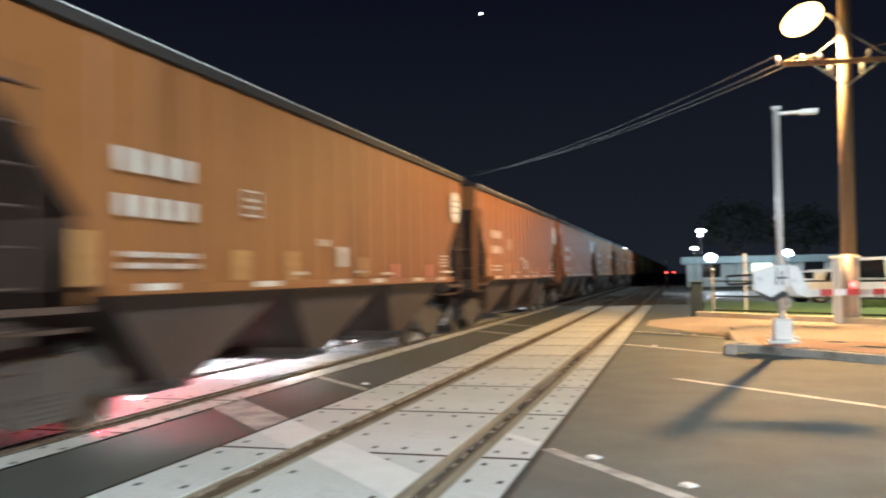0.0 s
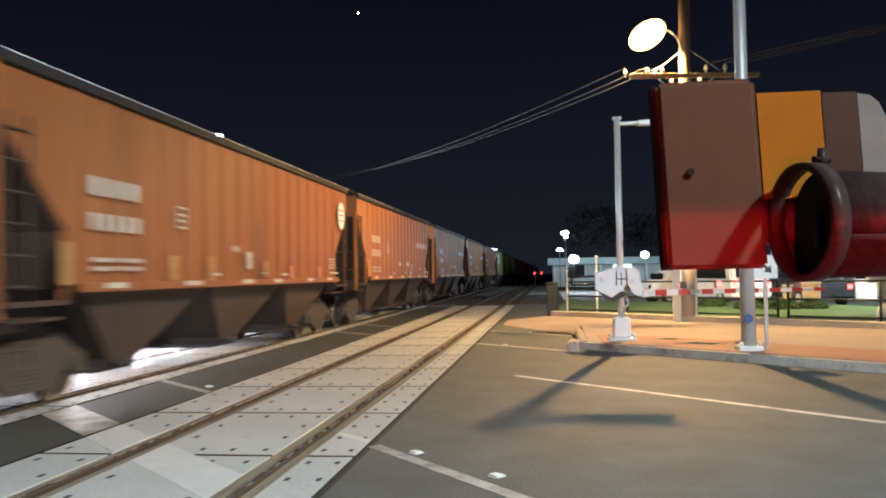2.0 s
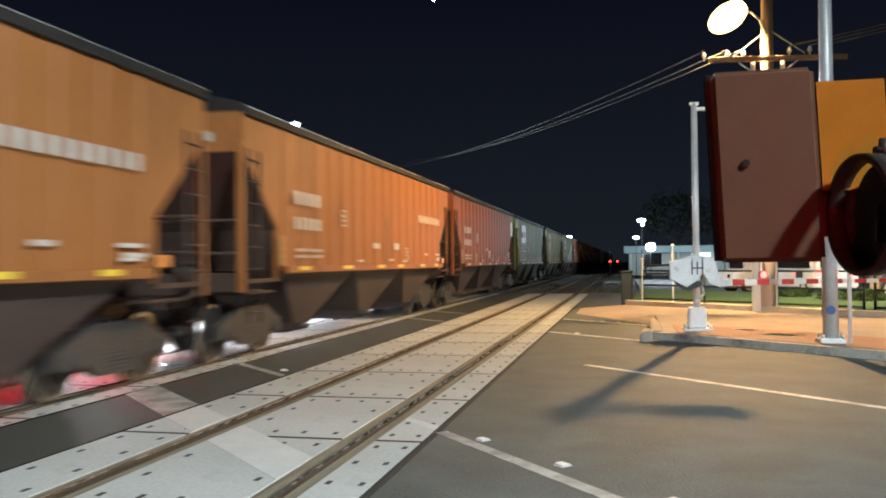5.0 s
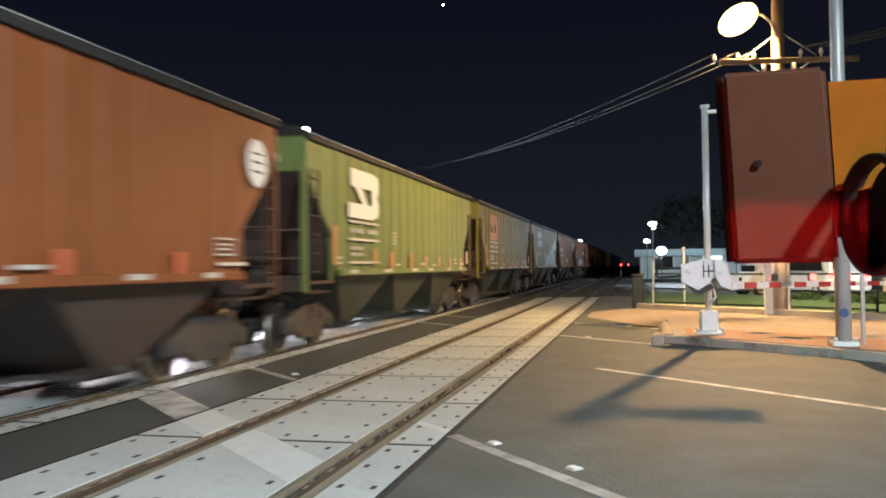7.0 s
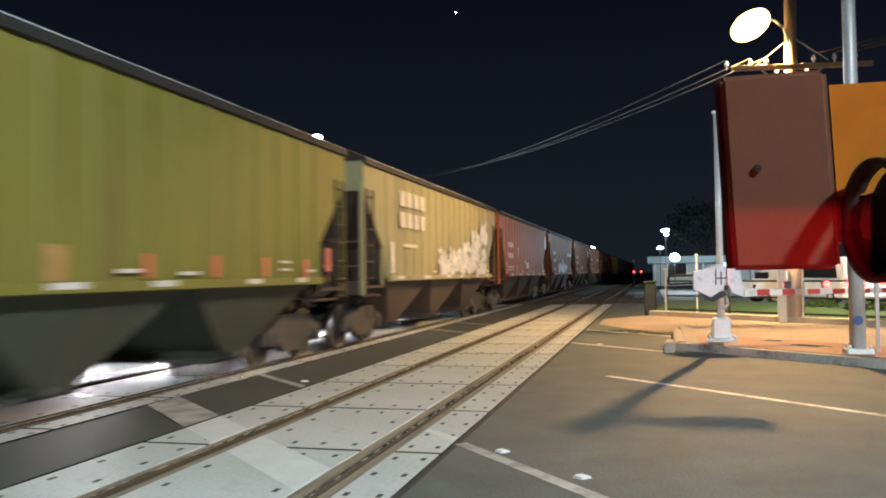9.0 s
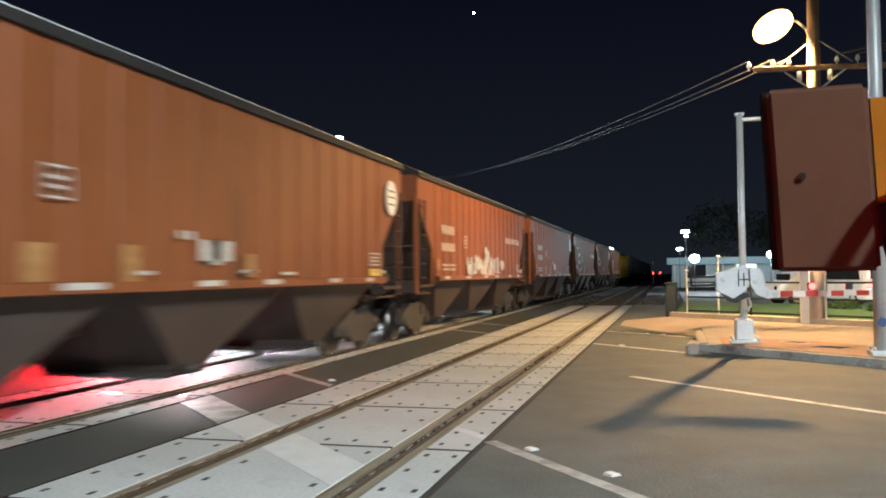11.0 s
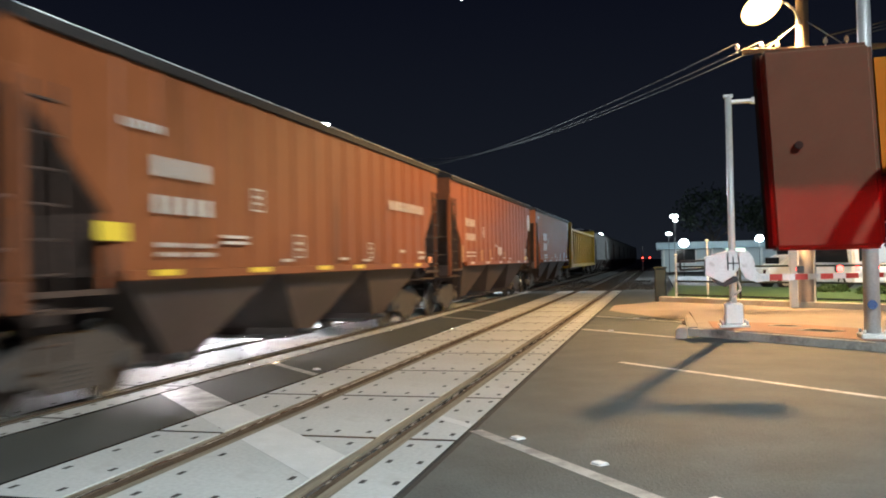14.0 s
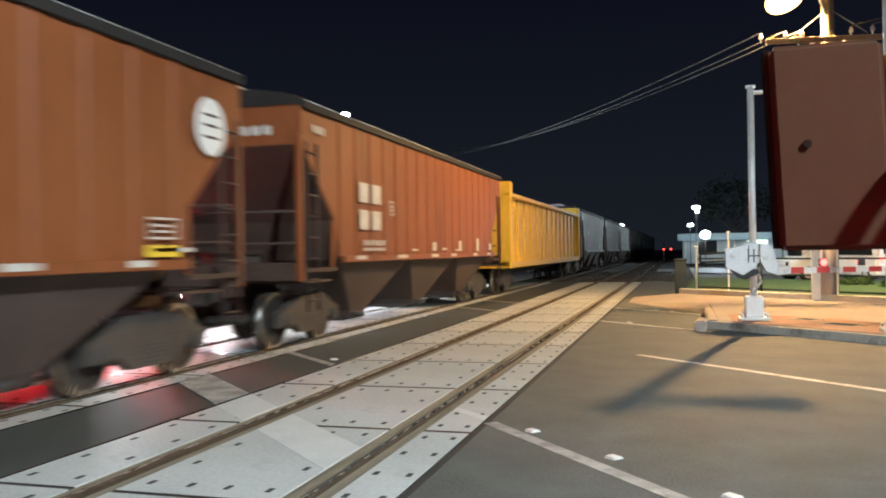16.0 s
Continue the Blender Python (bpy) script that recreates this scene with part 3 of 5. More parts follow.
def hopper_car(ribs, paint):
    """A covered hopper: ribbed sides cut away at the ends, three discharge bays, roof hatches, end cages and bogies."""
    car = thing("hopper_car", "red-brown covered hopper freight car with ribbed sides, rolling", "freight car", "freight cars of the train")
    bm = B()
    prism(bm, [(-HALF, 3.24), (-HALF, 3.86), (HALF, 3.86), (HALF, 3.24), (HALF - 1.25, 2.1), (HALF - 1.5, 1.44), (-HALF + 1.5, 1.44), (-HALF + 1.25, 2.1)], "x", -1.54, 1.54)
    part("body", bm, paint, car)
    bm = B()
    prism(bm, [(-1.6, 3.86), (-1.6, 3.92), (-1.3, 4.05), (-0.6, 4.16), (0.6, 4.16), (1.3, 4.05), (1.6, 3.92), (1.6, 3.86)], "y", -HALF - 0.02, HALF + 0.02)
    part("roof", bm, ROOF_DARK, car, "dark sloped roof")
    bm = B()
    box(bm, -0.33, 0.33, -HALF - 0.3, HALF + 0.3, 4.24, 4.27)
    for k in range(13):
        y = -HALF + 0.2 + k * (2 * HALF - 0.4) / 12
        box(bm, -0.3, 0.3, y - 0.03, y + 0.03, 4.15, 4.24)
    part("running_board", bm, GALV, car, "galvanised roof walkway")
    hatch = None
    for s in (-1, 1):
        for k in range(5):
            y = -5.8 + k * 2.9
            if hatch is None:
                bm = B()
                prism(bm, [(-0.26, 0), (0.26, 0), (0.22, 0.1), (-0.22, 0.1)], "y", -0.62, 0.62)
                hatch = part("roof_hatch", bm, ROOF_DARK, car)
                hatch.matrix_basis = Matrix.Translation((s * 0.72, y, 4.13))
            else:
                same_mesh("roof_hatch", hatch, car, Matrix.Translation((s * 0.72, y, 4.13)))
    rib = None
    for s in (-1, 1):
        for k in range(ribs):
            y = -5.95 + 11.9 * k / (ribs - 1)
            if rib is None:
                bm = B()
                prism(bm, [(-0.0, -0.085), (0.026, -0.05), (0.026, 0.05), (-0.0, 0.085)], "z", 1.46, 3.84)
                rib = part("rib", bm, paint, car)
            o = rib if rib.location.length == 0 and k == 0 and s == -1 else same_mesh("rib", rib, car, Matrix.Identity(4))
            o.matrix_basis = Matrix.Translation((s * 1.54, y, 0)) @ (Matrix.Rotation(math.pi, 4, "Z") if s < 0 else Matrix.Identity(4))
        bm = B()
        box(bm, s * 1.62 - 0.05, s * 1.62 + 0.05, -HALF + 1.4, HALF - 1.4, 1.37, 1.49, 0.012)
        part("side_sill", bm, paint, car)
        bm = B()
        box(bm, s * 1.575 - 0.03, s * 1.575 + 0.03, -HALF, HALF, 3.80, 3.90, 0.01)
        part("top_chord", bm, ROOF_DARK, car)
        # a thin pale rod stands in for the highlight on the eave
        bm = B()
        rod(bm, (s * 1.6, -HALF, 3.928), (s * 1.6, HALF, 3.928), 0.008, seg=6)
        part("roof_edge", bm, GALV, car, "pale rod for the highlight along the roof edge")
    # discharge bays
    for c in (-3.95, 0.0, 3.95):
        bm = B()
        top, bot = 1.44, 0.42
        vs = []
        for z, hx, hy in ((top, 1.5, 1.95), (bot, 1.05, 0.42), (bot - 0.14, 0.95, 0.36)):
            vs.append([bm.verts.new((sx * hx, c + sy * hy, z)) for sx, sy in ((-1, -1), (1, -1), (1, 1), (-1, 1))])
        for a, b in zip(vs, vs[1:]):
            for i in range(4):
                bm.faces.new((a[i], a[(i + 1) % 4], b[(i + 1) % 4], b[i]))
        bm.faces.new(vs[0][::-1])
        bm.faces.new(vs[-1])
        bmesh.ops.recalc_face_normals(bm, faces=bm.faces)
        bay = part("discharge_bay", bm, HOPPER_GREY, car, "dusty sloped discharge bay, shade painted into its colour")
        bm = B()
        rod(bm, (1.0, c - 0.3, 0.36), (1.3, c - 0.3, 0.36), 0.05, seg=8)
        rod(bm, (-1.3, c + 0.3, 0.36), (-1.0, c + 0.3, 0.36), 0.05, seg=8)
        box(bm, -0.9, 0.9, c - 0.5, c + 0.5, 0.24, 0.30)
        part("gate", bm, TRUCK_IRON, bay)
    # centre sill, end platforms and cages, in the shade-darkened end colour
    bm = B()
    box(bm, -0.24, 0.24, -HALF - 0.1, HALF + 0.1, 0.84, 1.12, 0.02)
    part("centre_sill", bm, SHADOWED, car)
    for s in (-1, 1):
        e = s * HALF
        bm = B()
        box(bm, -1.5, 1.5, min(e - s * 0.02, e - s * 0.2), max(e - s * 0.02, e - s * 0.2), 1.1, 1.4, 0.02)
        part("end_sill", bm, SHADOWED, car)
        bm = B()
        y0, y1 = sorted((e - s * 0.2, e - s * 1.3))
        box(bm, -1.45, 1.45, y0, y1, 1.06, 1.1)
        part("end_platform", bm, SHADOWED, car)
        for sx in (-1, 1):
            bm = B()
            box(bm, sx * 1.49 - 0.045, sx * 1.49 + 0.045, e - 0.05, e + 0.05, 1.1, 3.4, 0.01)
            part("corner_post", bm, paint, car)
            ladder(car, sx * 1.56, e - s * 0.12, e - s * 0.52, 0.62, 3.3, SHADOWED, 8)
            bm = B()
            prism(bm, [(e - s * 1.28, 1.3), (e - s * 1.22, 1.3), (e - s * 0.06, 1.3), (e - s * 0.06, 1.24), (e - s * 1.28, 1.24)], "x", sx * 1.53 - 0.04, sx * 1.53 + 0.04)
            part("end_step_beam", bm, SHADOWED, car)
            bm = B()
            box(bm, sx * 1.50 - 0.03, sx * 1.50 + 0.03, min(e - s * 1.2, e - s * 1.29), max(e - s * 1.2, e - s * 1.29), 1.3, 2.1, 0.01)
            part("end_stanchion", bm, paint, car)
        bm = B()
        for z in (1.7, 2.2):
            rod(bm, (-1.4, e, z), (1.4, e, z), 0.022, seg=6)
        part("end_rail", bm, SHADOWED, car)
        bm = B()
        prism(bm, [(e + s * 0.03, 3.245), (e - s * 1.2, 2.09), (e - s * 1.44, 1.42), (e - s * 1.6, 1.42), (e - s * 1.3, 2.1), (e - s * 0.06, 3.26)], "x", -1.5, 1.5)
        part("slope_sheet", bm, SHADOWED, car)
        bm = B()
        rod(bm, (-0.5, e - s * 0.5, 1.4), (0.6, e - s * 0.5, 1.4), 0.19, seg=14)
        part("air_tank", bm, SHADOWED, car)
        bm = B()
        y0, y1 = sorted((e + s * 0.001, e + s * 0.008))
        for k in range(4):
            box(bm, 0.28 + k * 0.2, 0.43 + k * 0.2, y0, y1, 3.42, 3.56)
        tagged(part("end_stencil", bm, WHITE_MARK, car), kind="stuff")
        truck(car, s * (HALF - 1.3))
        coupler(car, e - s * 0.05, s)
    return car


def marks(car, spec):
    """Stencils and reflectors on the visible side: (kind, y, z, width, height)."""
    look_of = {"w": ("stencil", WHITE_MARK), "o": ("orange_reflector", ORANGE_MARK), "y": ("yellow_reflector", YELLOW_MARK), "b": ("black_stencil", STENCIL_BLACK), "r": ("red_reflector", RED_MARK), "f": ("faded_patch", FADED_MARK), "S": ("sill_reflector", WHITE_MARK), "s": ("sill_reflector", YELLOW_MARK)}
    for kind, y, z, w, h in spec:
        if kind == "e":
            bm = B()
            m = Matrix.Translation((1.604, y, z)) @ Matrix.Rotation(math.pi / 2, 4, "Y") @ Matrix.Diagonal((h / 2, w / 2, 1, 1))
            bmesh.ops.create_cone(bm, cap_ends=True, segments=32, radius1=1, radius2=1, depth=0.008, matrix=m)
            part("round_emblem", bm, BRIGHT_MARK, car, "white oval emblem")
            bm = B()
            for dz in (-0.18, 0.02, 0.2):
                box(bm, 1.608, 1.611, y - w * 0.26, y + w * 0.26, z + dz * h - 0.018, z + dz * h + 0.018)
            tagged(part("emblem_bar", bm, HOPPER_GREY, car), kind="stuff")
            continue
        if kind == "k":
            # an empty stencilled frame
            bm = B()
            for dz in (-h / 2, h / 2):
                box(bm, 1.600, 1.605, y - w / 2, y + w / 2, z + dz - 0.012, z + dz + 0.012)
            for dy in (-w / 2, w / 2):
                box(bm, 1.600, 1.605, y + dy - 0.01, y + dy + 0.01, z - h / 2, z + h / 2)
            for k in range(2):
                box(bm, 1.600, 1.604, y - w * 0.35, y + w * 0.3, z - h * 0.22 + k * h * 0.3, z - h * 0.1 + k * h * 0.3)
            tagged(part("stencil_frame", bm, WHITE_MARK, car), kind="stuff")
            continue
        if kind in "gp":
            rg = random.Random(int(y * 10) + 77)
            bm = B()
            for k in range(int(44 * w * h)):
                yy, zz = y + rg.uniform(-0.5, 0.5) * w, z + rg.uniform(-0.5, 0.5) * h * (1 - 0.3 * rg.random())
                rr = rg.uniform(0.07, 0.24)
                m = Matrix.Translation((1.602 + 0.00012 * k, yy, zz)) @ Matrix.Rotation(math.pi / 2, 4, "Y") @ Matrix.Rotation(rg.random() * 3, 4, "Z") @ Matrix.Diagonal((rr, rr * rg.uniform(0.3, 0.8), 1, 1))
                bmesh.ops.create_cone(bm, cap_ends=True, segments=10, radius1=1, radius2=0.9, depth=0.003, matrix=m)
            tagged(part("graffiti", bm, GRAFFITI if kind == "g" else PINK_SPRAY, car, "white and grey sprayed shapes" if kind == "g" else "pink sprayed shapes"), kind="stuff")
            continue
        bm = B()
        if kind == "t":
            # a line of unreadable letters as bars
            n = max(2, int(w / (h * 1.25)))
            for k in range(n):
                a = y - w / 2 + w * k / n
                box(bm, 1.600, 1.605, a, a + w / n * 0.54, z - h / 2, z + h / 2)
            tagged(part("stencil", bm, WHITE_MARK, car), kind="stuff")
        else:
            box(bm, 1.600, 1.606, y - w / 2, y + w / 2, z - h / 2, z + h / 2) if kind not in "sS" else box(bm, 1.672, 1.678, y - w / 2, y + w / 2, z - h / 2, z + h / 2)
            nm, mt = look_of.get(kind, ("yellow_reflector", YELLOW_MARK))
            part(nm, bm, mt, car)


def plain_marks(kind):
    """Reflectors along the side sill and small lines of lettering over it."""
    strips = [(kind, y, 1.45, w, 0.07) for y, w in ((-5.3, 0.5), (-2.95, 0.62), (-0.6, 0.55), (1.1, 0.5), (3.4, 0.45), (5.1, 0.4))]
    return strips + [("w", y, z, w, 0.045) for y, z, w in ((-1.9, 1.58, 0.35), (0.5, 1.6, 0.4), (1.75, 1.57, 0.45), (5.6, 1.6, 0.4))]


def name_block(y):
    """Two lines of large letters and the small double column under them."""
    rows = [("t", y, 2.68, 1.36, 0.23), ("t", y, 2.24, 1.36, 0.21)]
    for c in (-0.34, 0.36):
        rows += [("t", y + c, 1.77, 0.6, 0.055), ("t", y + c, 1.66, 0.6, 0.055)]
    return rows + [("k", y + 1.88, 2.44, 0.3, 0.3)]


# stencil layouts; y grows towards the rear of a passing car
LAYOUT = {
    "text": name_block(-4.9) + [("t", 4.6, 2.74, 2.6, 0.2), ("w", -0.74, 1.92, 0.5, 0.12), ("w", 0.97, 1.93, 0.45, 0.16), ("k", 1.96, 1.76, 0.22, 0.28), ("w", 4.1, 1.76, 0.3, 0.06), ("w", 5.6, 1.76, 0.5, 0.05), ("w", 5.7, 1.65, 0.5, 0.05), ("o", 6.3, 1.58, 0.25, 0.15), ("f", -6.15, 1.75, 0.2, 0.5)],
    "emblem": [("e", 6.62, 3.12, 0.66, 0.72)] + name_block(-5.1) + [("f", -2.1, 1.68, 0.24, 0.4), ("f", -3.5, 1.68, 0.3, 0.36), ("t", -1.0, 2.03, 0.36, 0.1), ("w", -0.35, 1.95, 0.28, 0.08), ("w", -0.35, 1.8, 0.24, 0.24), ("f", 0.55, 1.68, 0.22, 0.32), ("r", 2.2, 1.62, 0.2, 0.26), ("r", 4.4, 1.62, 0.2, 0.26), ("k", 5.6, 1.84, 0.55, 0.22), ("w", 6.0, 1.6, 0.4, 0.05), ("f", -6.3, 1.72, 0.22, 0.5)],
    "squares": [("w", y, z, 0.46, 0.36) for y in (-4.95, -4.3) for z in (2.64, 2.14)] + [("k", -3.4, 2.42, 0.22, 0.26), ("t", -6.9, 3.52, 0.5, 0.12), ("t", -4.4, 1.72, 1.2, 0.1), ("t", -4.4, 1.6, 1.2, 0.06), ("w", -0.4, 1.66, 0.3, 0.2), ("w", 2.0, 1.68, 0.3, 0.26), ("w", 4.0, 1.72, 0.3, 0.36), ("w", 5.6, 1.66, 0.3, 0.2)],
    "green": [("w", -4.4, 2.46, 2.0, 0.05), ("w", -4.4, 2.1, 2.0, 0.05), ("w", -4.4, 1.63, 2.0, 0.05), ("t", -4.9, 2.28, 0.9, 0.1), ("t", -3.8, 2.28, 0.7, 0.1), ("t", -4.9, 1.92, 0.8, 0.07), ("t", -4.9, 1.8, 0.8, 0.07), ("w", -6.0, 1.72, 0.35, 0.04), ("w", -6.0, 1.62, 0.35, 0.04), ("f", -6.2, 1.95, 0.26, 0.75), ("f", -3.7, 1.75, 0.3, 0.34), ("f", -2.4, 1.68, 0.3, 0.4), ("k", -2.2, 2.2, 0.26, 0.26), ("f", -0.7, 1.68, 0.24, 0.36), ("r", 0.85, 1.66, 0.15, 0.28), ("r", 2.4, 1.66, 0.15, 0.28), ("r", 3.9, 1.66, 0.15, 0.28), ("r", 5.4, 1.64, 0.18, 0.3), ("w", 4.6, 1.74, 0.4, 0.04), ("w", 4.6, 1.62, 0.4, 0.04), ("r", 6.4, 1.8, 0.22, 0.42)],
    "grid": [("w", -4.85 + k * 0.58, 3.3 - r * 0.5, 0.4, 0.36) for k in range(4) for r in range(2)] + [("g", 0.2, 1.85, 3.4, 0.8), ("g", 3.4, 1.95, 3.6, 0.95), ("g", 3.6, 2.55, 1.3, 0.6), ("g", 5.0, 2.85, 1.3, 0.8), ("w", -5.7, 1.9, 0.3, 0.7), ("w", -4.2, 2.2, 1.2, 0.08)],
    "graffiti": name_block(-4.85) + [("g", -2.4, 1.76, 0.9, 0.42), ("g", -1.3, 1.8, 1.1, 0.46), ("g", -0.1, 1.83, 1.4, 0.46), ("g", 1.1, 1.8, 1.1, 0.42), ("g", 2.25, 1.82, 0.5, 0.34), ("g", 0.0, 2.12, 0.5, 0.26), ("p", 0.4, 1.57, 2.8, 0.12), ("t", 4.4, 2.7, 2.7, 0.2), ("k", 5.3, 1.74, 0.5, 0.2), ("o", 6.1, 1.62, 0.25, 0.16), ("f", -5.9, 1.78, 0.26, 0.26)],
    "plain": [("t", -4.2, 2.6, 1.2, 0.2), ("w", -3.7, 1.78, 0.8, 0.06), ("w", 3.2, 1.8, 0.3, 0.4)],
}

LAYOUT["patch"] = name_block(-4.75) + [("t", 4.6, 2.75, 2.7, 0.2), ("y", -6.2, 1.9, 0.5, 0.2), ("t", -5.6, 3.1, 0.8, 0.1), ("w", -3.55, 1.9, 0.7, 0.04), ("w", -3.55, 1.82, 0.7, 0.04), ("k", -1.46, 1.8, 0.36, 0.34), ("k", 1.96, 1.76, 0.22, 0.28), ("w", 4.1, 1.76, 0.3, 0.06), ("w", 5.6, 1.74, 0.5, 0.05), ("w", 5.7, 1.63, 0.5, 0.05), ("o", 6.4, 1.56, 0.28, 0.16)]
LAYOUT["oval"] = [m for m in LAYOUT["emblem"] if m[0] != "r"] + [("w", -0.35, 1.86, 0.76, 0.26)]
LAYOUT["yellow_tag"] = LAYOUT["oval"] + [("y", 5.6, 1.585, 0.62, 0.13)]


def green_emblem(car, paint):
    """The block emblem of the green cars: two slabs with a notched diagonal between, closed along the rear."""
    bm = B()
    for z0, z1, y0 in ((3.18, 3.54, -5.25), (2.54, 2.84, -5.4)):
        prism(bm, [(y0, z0), (-3.9, z0), (-3.9, z1), (y0, z1)], "x", 1.600, 1.606)
    prism(bm, [(-3.897, 2.54), (-3.5, 2.62), (-3.42, 2.74), (-3.42, 2.92), (-3.56, 3.04), (-3.42, 3.16), (-3.42, 3.4), (-3.5, 3.5), (-3.897, 3.54)], "x", 1.600, 1.606)
    prism(bm, [(-4.55, 2.843), (-4.2, 2.843), (-4.55, 3.177), (-4.98, 3.177)], "x", 1.600, 1.606)
    part("block_emblem", bm, paint, car, "white block emblem" if paint is BRIGHT_MARK else "faded orange block emblem")


PROTOTYPE = hopper_car(17, RED_BROWN)
LABELS = {"oval": "dark red-brown covered hopper freight car with an oval emblem, rolling", "yellow_tag": "red-brown hopper freight car with oval emblem and yellow tag, rolling", "patch": "red-brown covered hopper freight car with a yellow patch, rolling", "text": "red-brown covered hopper freight car with white stencils, rolling", "emblem": "red-brown covered hopper freight car with a white oval emblem, rolling",
          "squares": "red-brown covered hopper freight car with four white squares, rolling", "green": "green covered hopper freight car with a white block emblem, rolling",
          "grid": "olive covered hopper freight car with white squares and graffiti, rolling", "graffiti": "red-brown covered hopper freight car with white graffiti, rolling",
          "plain": "grey covered hopper freight car with ribbed sides, rolling"}
ORDER = [("text", RED_BROWN), ("emblem", RUST_DEEP), ("emblem", RUST_DEEP), ("emblem", RED_BROWN), ("text", RUST_ORANGE), ("text", RUST_ORANGE), ("text", RUST_ORANGE), ("emblem", DARK_RED),
         ("green", GREEN), ("green", GREEN_DULL), ("grid", OLIVE), ("yellow_tag", DARK_RED), ("graffiti", DARK_RED), ("oval", DARK_RED), ("patch", DARK_RED), ("yellow_tag", DARK_RED), ("squares", DARK_RED)]
CARS = []


def dress(car, layout, paint, label):
    tagged(car, label)
    for o in car.children:
        if o.name.split(".")[0] in PAINTED and o.data.materials[0] is RED_BROWN and paint is not RED_BROWN:
            o.material_slots[0].link = "OBJECT"
            o.material_slots[0].material = paint
        # green cars get the shaded green on their bays
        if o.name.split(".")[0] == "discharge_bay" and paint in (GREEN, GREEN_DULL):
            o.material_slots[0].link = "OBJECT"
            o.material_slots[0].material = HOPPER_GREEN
    if layout != "plain":
        marks(car, LAYOUT[layout] + plain_marks("s" if layout in ("text", "patch") else "S"))
    else:
        marks(car, LAYOUT[layout])
    if layout == "green":
        green_emblem(car, BRIGHT_MARK if paint is GREEN else FADED_MARK)


def flat_car(length):
    """A yellow bulkhead car with tall ends and ribbed sides."""
    car = thing("bulkhead_car", "yellow ribbed freight car with tall bulkhead ends, rolling", "freight car", "freight cars of the train")
    h = length / 2 - 0.55
    bm = B()
    box(bm, -1.3, 1.3, -h + 0.1, h - 0.1, 1.12, 3.45, 0.03)
    part("body", bm, CAR_YELLOW, car)
    bm = B()
    box(bm, -1.5, 1.5, -h, h, 0.92, 1.16, 0.02)
    part("deck_sill", bm, CAR_YELLOW, car)
    bm = B()
    for s in (-1, 1):
        box(bm, s * 1.4 - 0.12, s * 1.4 + 0.12, -h, h, 3.42, 3.58, 0.02)
    part("top_rail", bm, CAR_YELLOW, car)
    rib = None
    for s in (-1, 1):
        for k in range(14):
            y = -h + 0.9 + k * (2 * h - 1.8) / 13
            if rib is None:
                bm = B()
                box(bm, -0.11, 0.11, -0.07, 0.07, 1.16, 3.43, 0.015)
                rib = part("rib", bm, CAR_YELLOW, car)
                rib.matrix_basis = Matrix.Translation((s * 1.275, y, 0))
            else:
                same_mesh("rib", rib, car, Matrix.Translation((s * 1.275, y, 0)))
        bm = B()
        y0, y1 = sorted((s * h, s * (h - 0.42)))
        box(bm, -1.55, 1.55, y0, y1, 0.95, 3.95, 0.04)
        part("bulkhead", bm, CAR_YELLOW, car)
        truck(car, s * (h - 1.6))
        coupler(car, s * h, s)
    bm = B()
    box(bm, -0.3, 0.3, -h, h, 0.62, 0.93)
    part("centre_sill", bm, SHADOWED, car)
    marks(car, [])
    return car


first = True
for i in range(len(COUPLINGS) - 1):
    a, b = COUPLINGS[i], COUPLINGS[i + 1]
    here = Matrix.Translation((FAR_X, (a + b) / 2, 0.012))
    if b - a > 20:
        car = flat_car(b - a)
        car.matrix_basis = here
    else:
        layout, paint = ORDER[i] if i < len(ORDER) else ("plain", CAR_GREY)
        if first:
            car, first = PROTOTYPE, False
            bare = copy_thing(PROTOTYPE, here)
            car.matrix_basis = here
        else:
            car = copy_thing(bare, here)
        CARS.append((car, layout, paint))
        continue
    CARS.append((car, None, None))
for o in (bare, *bare.children_recursive):
    bpy.data.objects.remove(o)
for car, layout, paint in CARS:
    if layout:
        dress(car, layout, paint, LABELS[layout])


# ---- crossing gate on the sidewalk ----
ARM_LAMPS = []


